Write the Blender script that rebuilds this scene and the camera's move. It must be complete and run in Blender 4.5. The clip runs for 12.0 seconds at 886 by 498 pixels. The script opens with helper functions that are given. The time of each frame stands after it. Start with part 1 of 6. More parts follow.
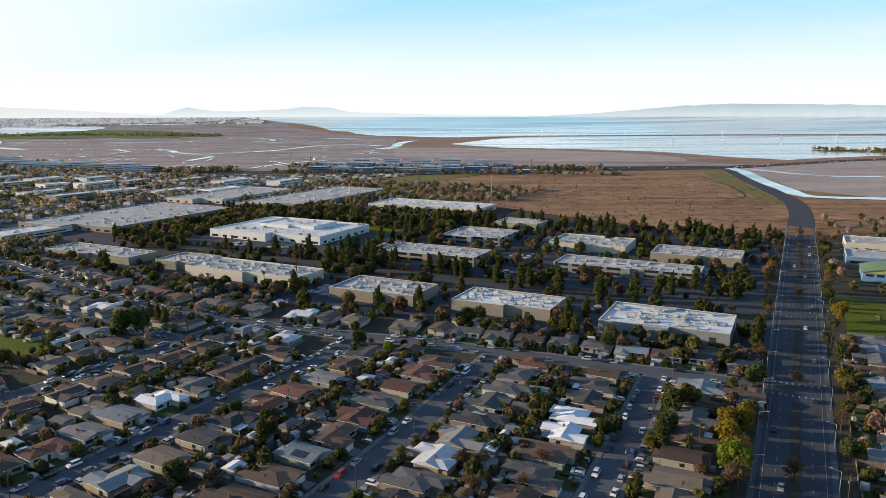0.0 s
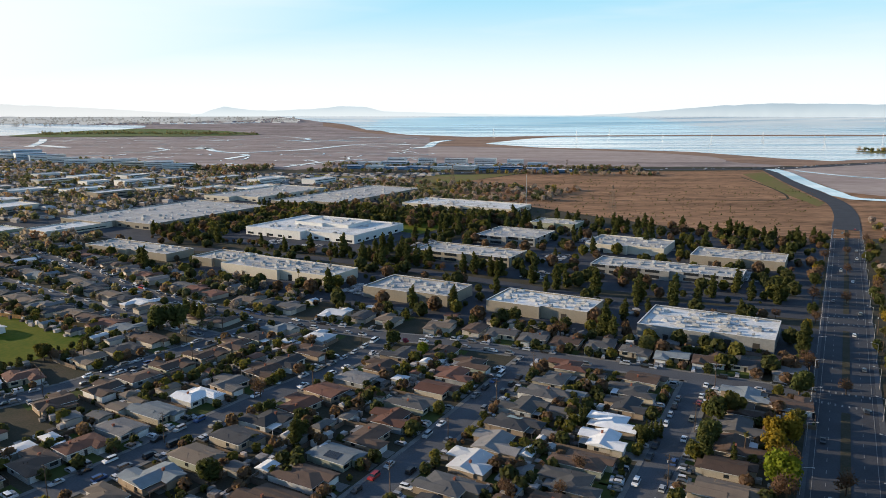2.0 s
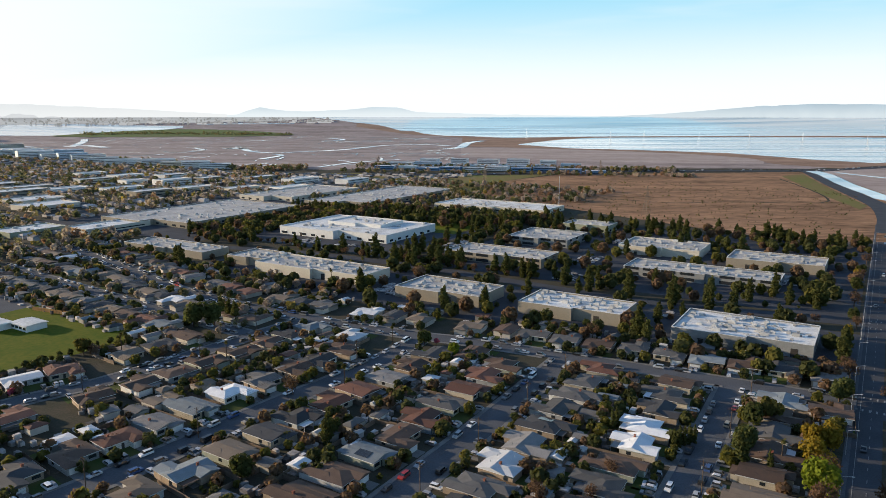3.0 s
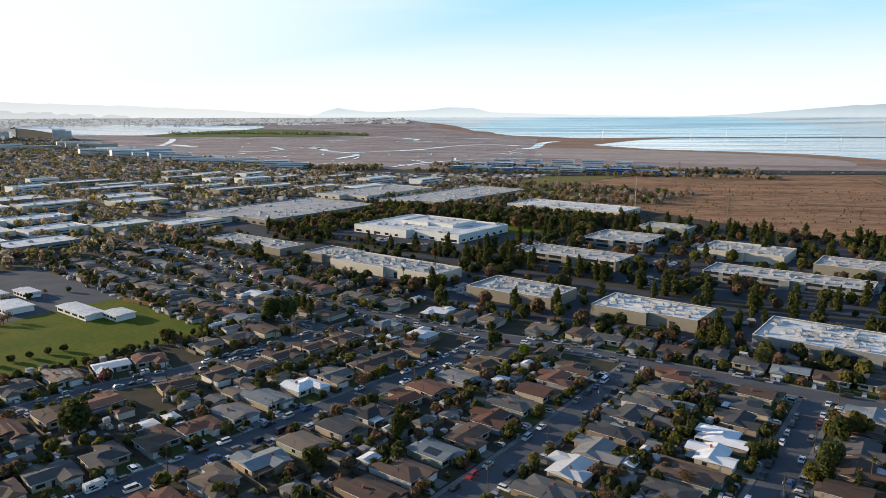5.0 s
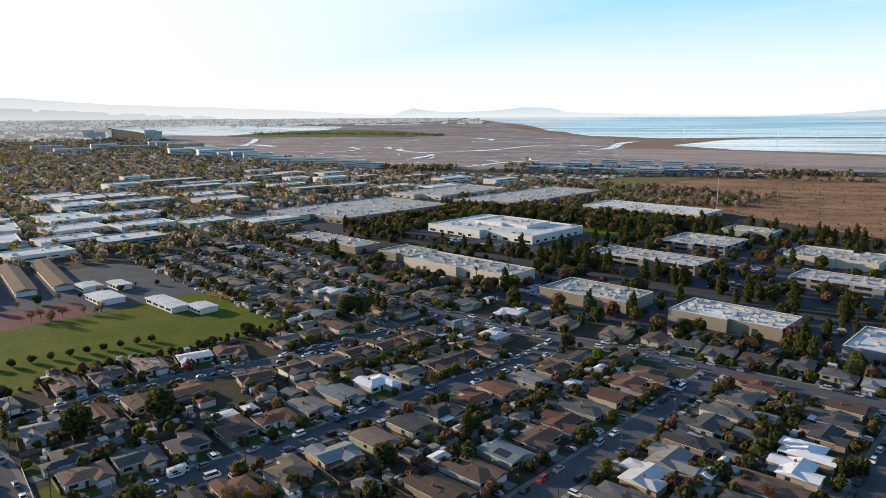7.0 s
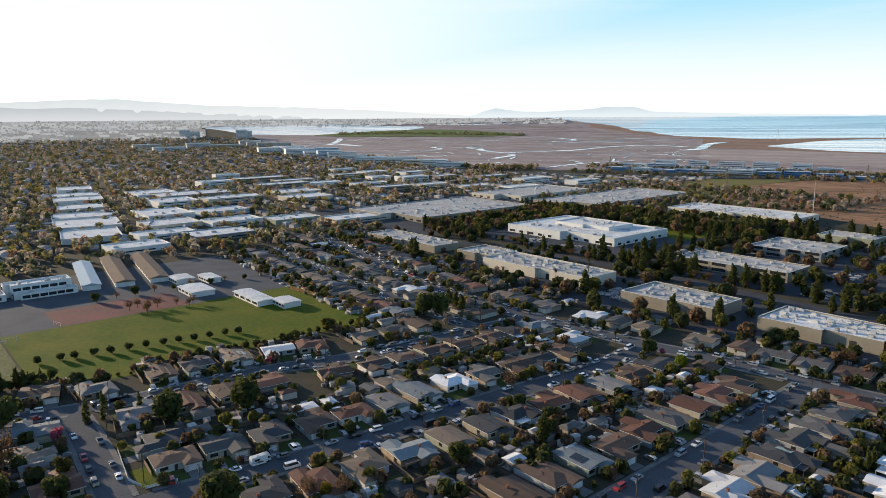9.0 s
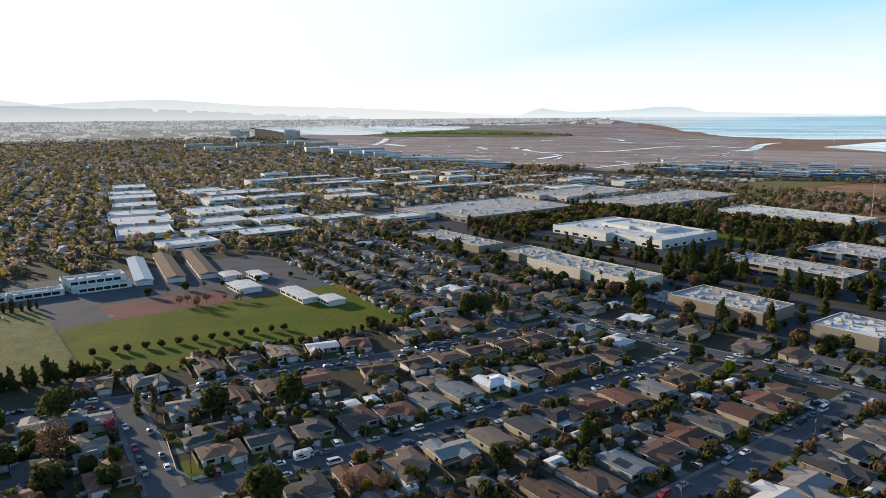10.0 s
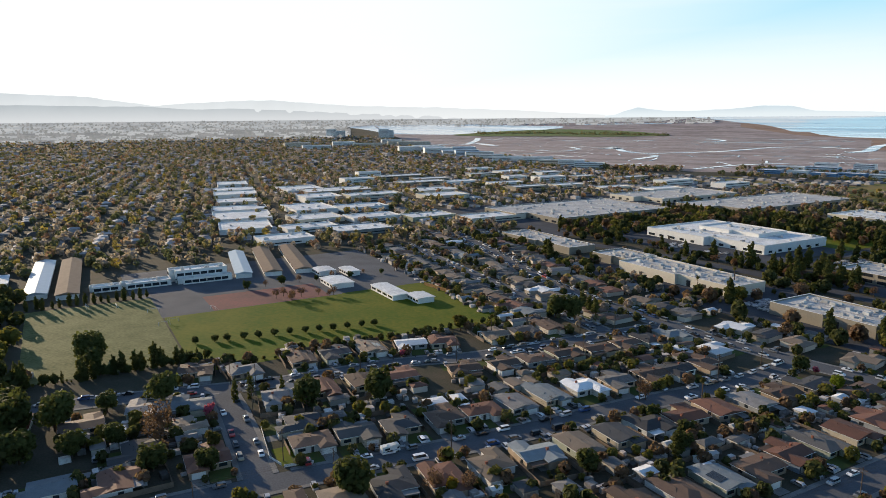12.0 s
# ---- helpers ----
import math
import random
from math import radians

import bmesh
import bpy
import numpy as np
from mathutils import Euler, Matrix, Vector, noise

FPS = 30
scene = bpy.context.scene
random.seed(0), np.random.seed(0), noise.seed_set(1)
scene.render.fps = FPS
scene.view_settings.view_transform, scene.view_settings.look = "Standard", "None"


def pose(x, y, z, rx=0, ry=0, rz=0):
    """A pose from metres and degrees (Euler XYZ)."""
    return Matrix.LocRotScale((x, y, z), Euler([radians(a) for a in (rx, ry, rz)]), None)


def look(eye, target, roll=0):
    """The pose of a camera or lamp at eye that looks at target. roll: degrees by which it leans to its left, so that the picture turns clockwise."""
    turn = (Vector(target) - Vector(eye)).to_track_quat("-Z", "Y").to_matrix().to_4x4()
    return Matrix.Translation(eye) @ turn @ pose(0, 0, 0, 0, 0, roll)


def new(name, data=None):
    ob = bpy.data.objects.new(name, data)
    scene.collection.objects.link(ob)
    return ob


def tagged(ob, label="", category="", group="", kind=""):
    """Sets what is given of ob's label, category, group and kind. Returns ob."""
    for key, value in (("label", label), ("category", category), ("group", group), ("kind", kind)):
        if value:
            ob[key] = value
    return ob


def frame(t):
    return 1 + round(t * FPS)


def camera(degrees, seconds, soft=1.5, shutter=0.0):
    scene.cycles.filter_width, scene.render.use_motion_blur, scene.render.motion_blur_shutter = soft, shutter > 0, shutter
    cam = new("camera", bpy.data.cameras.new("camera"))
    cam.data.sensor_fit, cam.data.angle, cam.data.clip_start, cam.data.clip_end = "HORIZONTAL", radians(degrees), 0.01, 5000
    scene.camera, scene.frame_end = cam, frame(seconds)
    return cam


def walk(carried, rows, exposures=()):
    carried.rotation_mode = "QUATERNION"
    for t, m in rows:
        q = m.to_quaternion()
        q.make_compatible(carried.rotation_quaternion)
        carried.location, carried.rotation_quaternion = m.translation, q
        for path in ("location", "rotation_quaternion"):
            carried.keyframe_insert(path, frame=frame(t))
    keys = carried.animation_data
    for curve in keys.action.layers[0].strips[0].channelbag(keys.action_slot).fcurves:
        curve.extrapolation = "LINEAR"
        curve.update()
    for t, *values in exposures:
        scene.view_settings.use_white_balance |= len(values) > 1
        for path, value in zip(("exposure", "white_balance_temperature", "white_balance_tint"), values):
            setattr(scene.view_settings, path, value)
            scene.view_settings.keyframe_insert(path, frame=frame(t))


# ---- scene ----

EXPOSURE = 0.62
cam = camera(64.0, 12.0, 0.5)
PATH = [
    (0, (-4.932, -8.947, 113.757), (-4.927, -6.983, 113.379), -0.1),
    (0.5, (-4.877, -8.418, 113.613), (-4.893, -6.454, 113.233), -0.1),
    (1, (-5.41, -6.918, 113.477), (-5.445, -4.955, 113.099), -0.0),
    (1.5, (-6.123, -5.153, 113.313), (-6.181, -3.19, 112.935), 0.0),
    (2, (-6.436, -4.533, 113.096), (-6.523, -2.571, 112.717), 0.0),
    (2.5, (-6.526, -4.434, 112.975), (-6.652, -2.474, 112.597), 0.0),
    (3, (-6.553, -4.388, 112.927), (-6.729, -2.432, 112.55), -0.0),
    (4.8, (-6.581, -4.276, 112.718), (-6.939, -2.345, 112.339), -0.2),
    (5, (-6.605, -4.257, 112.728), (-6.982, -2.329, 112.352), -0.1),
    (5.5, (-6.677, -4.206, 112.786), (-7.103, -2.288, 112.41), -0.1),
    (6, (-6.723, -4.179, 112.795), (-7.199, -2.273, 112.419), -0.2),
    (6.5, (-6.652, -4.168, 112.766), (-7.178, -2.275, 112.391), -0.2),
    (7, (-6.65, -4.076, 112.727), (-7.227, -2.198, 112.352), -0.3),
    (9, (-6.712, -3.766, 112.727), (-7.498, -1.965, 112.353), -0.4),
    (9.5, (-6.657, -3.694, 112.717), (-7.499, -1.919, 112.343), -0.4),
    (10, (-6.577, -3.556, 112.664), (-7.476, -1.808, 112.291), -0.4),
    (10.5, (-6.637, -3.485, 112.594), (-7.591, -1.767, 112.221), -0.5),
    (11, (-6.717, -3.422, 112.524), (-7.725, -1.735, 112.152), -0.5),
    (11.5, (-6.774, -3.341, 112.511), (-7.836, -1.687, 112.139), -0.5),
    (12, (-6.88, -3.277, 112.549), (-7.995, -1.658, 112.177), -0.5),
]
walk(cam, [(t, look(eye, to, lean)) for t, eye, to, lean in PATH], [(0.0, EXPOSURE)])
# ---- sky, sun ----
SUN_AZ, SUN_EL = radians(-79), radians(11.5)      # from north (+y), clockwise; height
world = bpy.data.worlds.new("world")
scene.world = world
world.use_nodes = True
wt = world.node_tree
sky = wt.nodes.new("ShaderNodeTexSky")
sky.sky_type, sky.sun_disc = "NISHITA", False
sky.sun_elevation, sky.sun_rotation = SUN_EL, SUN_AZ
sky.altitude, sky.air_density, sky.dust_density, sky.ozone_density = 100, 1.0, 0.3, 3.6
bgn = wt.nodes["Background"]
bgn.inputs["Strength"].default_value = 0.138
# thin cirrus low over the water
wtc = wt.nodes.new("ShaderNodeTexCoord")
wmap = wt.nodes.new("ShaderNodeMapping")
wmap.inputs["Scale"].default_value = (2.2, 2.2, 22)
wns = wt.nodes.new("ShaderNodeTexNoise")
wns.inputs["Scale"].default_value, wns.inputs["Detail"].default_value = 1.6, 8
wrp = wt.nodes.new("ShaderNodeValToRGB")
wrp.color_ramp.elements[0].position, wrp.color_ramp.elements[1].position = 0.5, 0.78
wrp.color_ramp.elements[1].color = (0.32, 0.32, 0.32, 1)
wmx = wt.nodes.new("ShaderNodeMix")
wmx.data_type = "RGBA"
wt.links.new(wtc.outputs["Generated"], wmap.inputs["Vector"])
wt.links.new(wmap.outputs["Vector"], wns.inputs["Vector"])
wt.links.new(wns.outputs["Fac"], wrp.inputs["Fac"])
wt.links.new(wrp.outputs["Color"], wmx.inputs[0])
wmx.inputs[7].default_value = (4.6, 4.8, 4.9, 1)
# bright haze low over the horizon, widest towards the sun
wsep, wlow, wsun, wdot, wmax, wcol, wup, whz = (wt.nodes.new("ShaderNode" + k) for k in ("SeparateXYZ", "MapRange", "MapRange", "VectorMath", "Math", "Mix", "MapRange", "Mix"))
wdot.operation, wmax.operation, wcol.data_type, whz.data_type = "DOT_PRODUCT", "MAXIMUM", "RGBA", "RGBA"
wdot.inputs[1].default_value = (math.sin(SUN_AZ), math.cos(SUN_AZ), 0)
for node, lo, hi, a, b in ((wlow, 0.02, 0.175, 1.0, 0.0), (wsun, 0.1, 0.8, 0.0, 1.0), (wup, 0.17, 0.36, 0.95, 0.0)):
    node.interpolation_type = "SMOOTHSTEP"
    for k, val in (("From Min", lo), ("From Max", hi), ("To Min", a), ("To Max", b)):
        node.inputs[k].default_value = val
wcol.inputs[6].default_value = (1.75, 3.7, 4.7, 1)
wcol.inputs[7].default_value = (4.8, 5.05, 5.1, 1)
wt.links.new(wtc.outputs["Generated"], wsep.inputs["Vector"])
wt.links.new(wtc.outputs["Generated"], wdot.inputs[0])
wt.links.new(wsep.outputs["Z"], wlow.inputs["Value"])
wt.links.new(wsep.outputs["Z"], wup.inputs["Value"])
wt.links.new(wdot.outputs["Value"], wsun.inputs["Value"])
wt.links.new(wlow.outputs[0], wmax.inputs[0])
wband, wmul = wt.nodes.new("ShaderNodeMapRange"), wt.nodes.new("ShaderNodeMath")
wmul.operation = "MULTIPLY"
for k, val in (("From Min", 0.16), ("From Max", 0.5), ("To Min", 1.0), ("To Max", 0.0)):
    wband.inputs[k].default_value = val
wt.links.new(wsep.outputs["Z"], wband.inputs["Value"])
wt.links.new(wsun.outputs[0], wmul.inputs[0])
wt.links.new(wband.outputs[0], wmul.inputs[1])
wt.links.new(wmul.outputs[0], wmax.inputs[1])
wt.links.new(wmax.outputs[0], wcol.inputs[0])
wt.links.new(wup.outputs[0], whz.inputs[0])
wt.links.new(sky.outputs["Color"], whz.inputs[6])
wt.links.new(wcol.outputs[2], whz.inputs[7])
wt.links.new(whz.outputs[2], wmx.inputs[6])
wt.links.new(wmx.outputs[2], bgn.inputs["Color"])

sun_way = Vector((math.sin(SUN_AZ) * math.cos(SUN_EL), math.cos(SUN_AZ) * math.cos(SUN_EL), math.sin(SUN_EL)))
sun = new("sun", bpy.data.lights.new("sun", "SUN"))
sun.data.energy, sun.data.angle, sun.data.color = 5.0, radians(0.6), (1.0, 0.80, 0.56)
sun.matrix_world = look(sun_way * 300, (0, 0, 0))

# ---- plan: the street grid runs along U, its cross streets along V ----
GRID = radians(63.3)
U, V = Vector((math.cos(GRID), math.sin(GRID))), Vector((math.sin(GRID), -math.cos(GRID)))
TURN = math.degrees(GRID) - 90
MID = Vector((-6.5, -4.0))
RND = random.Random(7)


def xy(u, v):
    p = U * u + V * v
    return p.x, p.y


def lift(x, y):
    """The far land and water rise to the eye's horizon, to stay within sight of the lens."""
    r = math.hypot(x - MID.x, y - MID.y)
    return 86 * (max(0.0, r - 2600) / 2100) ** 2


def around(az, r):
    a = radians(az)
    return MID.x + r * math.sin(a), MID.y + r * math.cos(a)


# ---- materials ----
def material(name, a, b=None, scale=1.0, rough=0.8, metal=0.0, bump=0.0, fine=9.0, vary=0.0, spec=0.08, island=0.0, stretch=None):
    """Two colours mixed by a coarse and a fine noise in world metres; vary: by object."""
    m = bpy.data.materials.new(name)
    m.use_nodes = True
    t, n = m.node_tree, m.node_tree.nodes
    p = n["Principled BSDF"]
    p.inputs["Roughness"].default_value, p.inputs["Metallic"].default_value = rough, metal
    p.inputs["Specular IOR Level"].default_value = spec
    b = b or tuple(c * 0.75 for c in a)
    geo = n.new("ShaderNodeNewGeometry")
    n1, n2 = n.new("ShaderNodeTexNoise"), n.new("ShaderNodeTexNoise")
    n1.inputs["Scale"].default_value, n1.inputs["Detail"].default_value = scale, 5
    n2.inputs["Scale"].default_value, n2.inputs["Detail"].default_value = scale * fine, 3
    add = n.new("ShaderNodeMath")
    add.operation = "ADD"
    ramp = n.new("ShaderNodeMapRange")
    ramp.inputs["From Min"].default_value, ramp.inputs["From Max"].default_value = 0.72, 1.28
    mix = n.new("ShaderNodeMix")
    mix.data_type = "RGBA"
    mix.inputs[6].default_value, mix.inputs[7].default_value = (*a, 1), (*b, 1)
    where = geo.outputs["Position"]
    if stretch:
        mp = n.new("ShaderNodeMapping")
        mp.inputs["Scale"].default_value = stretch
        t.links.new(where, mp.inputs["Vector"])
        where = mp.outputs["Vector"]
    for q in (n1, n2):
        t.links.new(where, q.inputs["Vector"])
    t.links.new(n1.outputs["Fac"], add.inputs[0])
    t.links.new(n2.outputs["Fac"], add.inputs[1])
    t.links.new(add.outputs[0], ramp.inputs["Value"])
    t.links.new(ramp.outputs[0], mix.inputs[0])
    last = mix.outputs[2]
    if vary or island:
        hsv = n.new("ShaderNodeHueSaturation")
        info = n.new("ShaderNodeObjectInfo") if vary else geo
        k = vary or island
        r1 = n.new("ShaderNodeMapRange")
        r1.inputs["To Min"].default_value, r1.inputs["To Max"].default_value = 1 - k, 1 + k
        t.links.new(info.outputs["Random" if vary else "Random Per Island"], r1.inputs["Value"])
        t.links.new(r1.outputs[0], hsv.inputs["Value"])
        t.links.new(last, hsv.inputs["Color"])
        last = hsv.outputs["Color"]
    t.links.new(last, p.inputs["Base Color"])
    if bump:
        bn = n.new("ShaderNodeBump")
        bn.inputs["Strength"].default_value, bn.inputs["Distance"].default_value = 0.6, bump
        t.links.new(add.outputs[0], bn.inputs["Height"])
        t.links.new(bn.outputs["Normal"], p.inputs["Normal"])
    return m


def leafy(name, a, b, vary=0.25, glow=1.5):
    m = material(name, a, b, 0.5, 0.75, vary=vary, spec=0.05)
    p = m.node_tree.nodes["Principled BSDF"]
    tr = m.node_tree.nodes.new("ShaderNodeBsdfTranslucent")
    tr.inputs["Color"].default_value = (a[0] * glow, a[1] * glow, a[2] * max(1.0, glow * 0.7), 1)
    ms = m.node_tree.nodes.new("ShaderNodeMixShader")
    ms.inputs[0].default_value = 0.35
    out = m.node_tree.nodes["Material Output"]
    m.node_tree.links.new(p.outputs[0], ms.inputs[1])
    m.node_tree.links.new(tr.outputs[0], ms.inputs[2])
    m.node_tree.links.new(ms.outputs[0], out.inputs["Surface"])
    return m


def haze_glow(name, colour, strength, second=None, low=None, foot=0.0, crest=1.0):
    """A far surface with haze painted in as glow: two tones in patches, and between two heights a paler foot."""
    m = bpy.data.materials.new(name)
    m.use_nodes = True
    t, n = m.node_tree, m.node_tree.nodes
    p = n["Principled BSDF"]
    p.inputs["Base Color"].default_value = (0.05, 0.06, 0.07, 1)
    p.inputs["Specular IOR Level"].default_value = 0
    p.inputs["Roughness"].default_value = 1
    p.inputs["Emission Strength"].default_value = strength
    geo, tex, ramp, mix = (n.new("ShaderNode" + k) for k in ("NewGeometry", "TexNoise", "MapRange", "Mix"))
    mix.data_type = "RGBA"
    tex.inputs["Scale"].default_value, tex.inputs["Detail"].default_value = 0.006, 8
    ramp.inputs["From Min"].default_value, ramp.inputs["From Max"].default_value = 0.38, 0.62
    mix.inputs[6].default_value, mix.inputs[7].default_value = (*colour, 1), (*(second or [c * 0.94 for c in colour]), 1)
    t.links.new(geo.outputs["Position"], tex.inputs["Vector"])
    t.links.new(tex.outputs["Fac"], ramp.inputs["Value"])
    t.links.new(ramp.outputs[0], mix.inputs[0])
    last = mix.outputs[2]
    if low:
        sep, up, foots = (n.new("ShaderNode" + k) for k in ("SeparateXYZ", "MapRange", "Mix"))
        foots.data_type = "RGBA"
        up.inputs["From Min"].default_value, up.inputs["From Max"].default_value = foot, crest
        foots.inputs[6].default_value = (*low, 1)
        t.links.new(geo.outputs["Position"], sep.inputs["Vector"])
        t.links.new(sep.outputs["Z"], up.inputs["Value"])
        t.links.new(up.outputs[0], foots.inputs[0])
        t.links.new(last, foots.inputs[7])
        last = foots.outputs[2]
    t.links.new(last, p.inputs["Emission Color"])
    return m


M = {
    "soil": material("town ground", (0.085, 0.07, 0.052), (0.045, 0.048, 0.03), 0.09, 0.95, fine=14),
    "marsh": material("marsh pickleweed", (0.46, 0.375, 0.345), (0.21, 0.165, 0.15), 0.012, 0.95, fine=7, stretch=(0.4, 1, 1)),
    "brown": material("rust brown marsh", (0.40, 0.265, 0.185), (0.22, 0.14, 0.1), 0.012, 0.95, stretch=(0.35, 1, 1)),
    "pale": material("dry pond bed", (0.50, 0.41, 0.36), (0.32, 0.25, 0.22), 0.012, 0.9, stretch=(0.35, 1, 1)),
    "dry": material("dry grass", (0.44, 0.25, 0.14), (0.13, 0.075, 0.042), 0.022, 0.95, bump=0.5, fine=8, stretch=(0.3, 1, 1)),
    "drygreen": material("weedy grass", (0.15, 0.17, 0.045), (0.22, 0.15, 0.07), 0.015, 0.95, fine=10),
    "asphalt": material("asphalt", (0.078, 0.083, 0.094), (0.055, 0.058, 0.066), 0.08, 0.85, fine=20),
    "street": material("worn street asphalt", (0.118, 0.124, 0.136), (0.08, 0.084, 0.092), 0.07, 0.9, fine=22),
    "concrete": material("concrete", (0.22, 0.215, 0.205), (0.15, 0.147, 0.14), 0.2, 0.85),
    "paint": material("road paint", (0.34, 0.34, 0.33), (0.2, 0.2, 0.195), 0.5, 0.8),
    "lawn": material("lawn", (0.05, 0.085, 0.02), (0.085, 0.085, 0.03), 0.12, 0.9, bump=0.05, fine=14),
    "field": material("sports grass", (0.06, 0.10, 0.006), (0.135, 0.135, 0.014), 0.045, 0.9, bump=0.05, fine=9),
    "turf": material("pale worn turf", (0.19, 0.185, 0.08), (0.08, 0.1, 0.032), 0.08, 0.9, fine=8),
    "clay": material("red sports court", (0.24, 0.10, 0.085), (0.15, 0.085, 0.075), 0.06, 0.85, fine=10),
    "trunk": material("bark", (0.12, 0.08, 0.055), (0.07, 0.05, 0.035), 1.0, 0.9),
    "glass": material("window glass", (0.03, 0.035, 0.04), (0.02, 0.025, 0.03), 0.3, 0.08, spec=0.6),
    "steel": material("rusty lattice steel", (0.26, 0.2, 0.15), (0.2, 0.15, 0.11), 0.5, 0.7),
    "white": material("white paint", (0.72, 0.71, 0.68), (0.6, 0.6, 0.58), 0.3, 0.6),
    "metal": material("galvanised metal", (0.45, 0.46, 0.47), (0.35, 0.36, 0.37), 0.4, 0.45, 0.6),
    "wood": material("weathered fence boards", (0.20, 0.15, 0.11), (0.13, 0.10, 0.075), 0.6, 0.9, vary=0.3),
    "orange": material("new cedar fence", (0.48, 0.26, 0.10), (0.38, 0.20, 0.08), 0.5, 0.85),
    "pole": material("utility pole wood", (0.11, 0.08, 0.06), None, 1, 0.9),
    "tyre": material("tyre rubber", (0.02, 0.02, 0.02), None, 2, 0.9),
    "brick": material("chimney brick", (0.30, 0.12, 0.08), (0.22, 0.09, 0.06), 2, 0.9),
    "tpo": material("white membrane roof", (0.82, 0.82, 0.80), (0.52, 0.52, 0.51), 0.09, 0.65, fine=7),
    "tpodull": material("grey gravel roof", (0.56, 0.55, 0.53), (0.30, 0.295, 0.29), 0.1, 0.9, fine=12),
    "unit": material("roof unit sheet metal", (0.5, 0.5, 0.49), (0.38, 0.38, 0.37), 0.4, 0.55, vary=0.25),
    "beige": material("tan stucco", (0.30, 0.265, 0.21), (0.25, 0.225, 0.18), 0.12, 0.9),
    "cream": material("cream stucco", (0.58, 0.53, 0.44), (0.5, 0.46, 0.38), 0.1, 0.9),
    "greywall": material("grey tilt-up concrete", (0.27, 0.275, 0.27), (0.21, 0.215, 0.21), 0.1, 0.85),
    "greenwall": material("sage stucco", (0.33, 0.34, 0.25), (0.27, 0.28, 0.2), 0.1, 0.9),
    "dark": material("dark band", (0.06, 0.055, 0.05), None, 0.4, 0.6),
    "paleblue": material("pale blue panels", (0.40, 0.50, 0.58), (0.5, 0.57, 0.62), 0.1, 0.6),
    "bluewall": material("blue wall panels", (0.12, 0.22, 0.36), (0.16, 0.28, 0.42), 0.1, 0.5),
}
WATER = bpy.data.materials.new("bay water")
WATER.use_nodes = True
wn = WATER.node_tree.nodes
wp = wn["Principled BSDF"]
wp.inputs["Base Color"].default_value, wp.inputs["Roughness"].default_value = (0.14, 0.25, 0.30, 1), 0.1
wp.inputs["Specular IOR Level"].default_value = 0.6
wgeo, wno, wbp, wrm = (wn.new(k) for k in ("ShaderNodeNewGeometry", "ShaderNodeTexNoise", "ShaderNodeBump", "ShaderNodeMapRange"))
wsc = wn.new("ShaderNodeMapping")
wsc.inputs["Scale"].default_value = (0.0012, 0.011, 0.01)
wno.inputs["Scale"].default_value, wno.inputs["Detail"].default_value = 1.0, 6
wrm.inputs["From Min"].default_value, wrm.inputs["From Max"].default_value = 0.42, 0.6
wrm.inputs["To Min"].default_value, wrm.inputs["To Max"].default_value = 0.05, 0.22
# near-white streaks in the base colour stand in for reflected bright sky
wsheen = wn.new("ShaderNodeMix")
wsheen.data_type = "RGBA"
wsheen.inputs[6].default_value, wsheen.inputs[7].default_value = (0.66, 0.71, 0.72, 1), (0.26, 0.38, 0.45, 1)
WATER.node_tree.links.new(wgeo.outputs["Position"], wsc.inputs["Vector"])
WATER.node_tree.links.new(wsc.outputs["Vector"], wno.inputs["Vector"])
WATER.node_tree.links.new(wno.outputs["Fac"], wrm.inputs["Value"])
WATER.node_tree.links.new(wrm.outputs[0], wp.inputs["Roughness"])
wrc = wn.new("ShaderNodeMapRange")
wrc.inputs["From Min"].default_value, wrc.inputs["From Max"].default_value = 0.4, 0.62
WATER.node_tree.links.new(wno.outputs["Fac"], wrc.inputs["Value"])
WATER.node_tree.links.new(wrc.outputs[0], wsheen.inputs[0])
WATER.node_tree.links.new(wsheen.outputs[2], wp.inputs["Base Color"])

ROOFS = [material("roof " + n, a, b, 0.35, 0.75, bump=0.03, fine=14, vary=0.25, spec=0.22) for n, a, b in (
    ("brown shingle", (0.115, 0.075, 0.055), (0.08, 0.055, 0.042)), ("grey shingle", (0.12, 0.115, 0.11), (0.085, 0.082, 0.08)),
    ("charcoal shingle", (0.06, 0.06, 0.063), (0.045, 0.045, 0.047)), ("tan shingle", (0.21, 0.165, 0.125), (0.16, 0.125, 0.095)),
    ("rust shingle", (0.16, 0.075, 0.05), (0.11, 0.055, 0.04)), ("blue-grey", (0.20, 0.23, 0.245), (0.145, 0.165, 0.18)),
    ("light gravel", (0.25, 0.24, 0.235), (0.17, 0.165, 0.16)), ("white coated", (0.74, 0.75, 0.76), (0.6, 0.61, 0.62)))]
ROOFNAMES = ("brown shingle", "grey shingle", "charcoal shingle", "tan shingle", "rust-red shingle", "blue-grey shingle", "light gravel", "white coated")
WALLS = [material("stucco " + n, a, None, 0.4, 0.9, vary=0.15) for n, a in (
    ("cream", (0.50, 0.44, 0.34)), ("white", (0.66, 0.65, 0.62)), ("tan", (0.38, 0.30, 0.22)), ("grey", (0.34, 0.35, 0.35)), ("sage", (0.34, 0.36, 0.29)), ("blue", (0.22, 0.27, 0.33)))]
WALLNAMES = ("cream", "white", "tan", "grey", "sage", "blue")
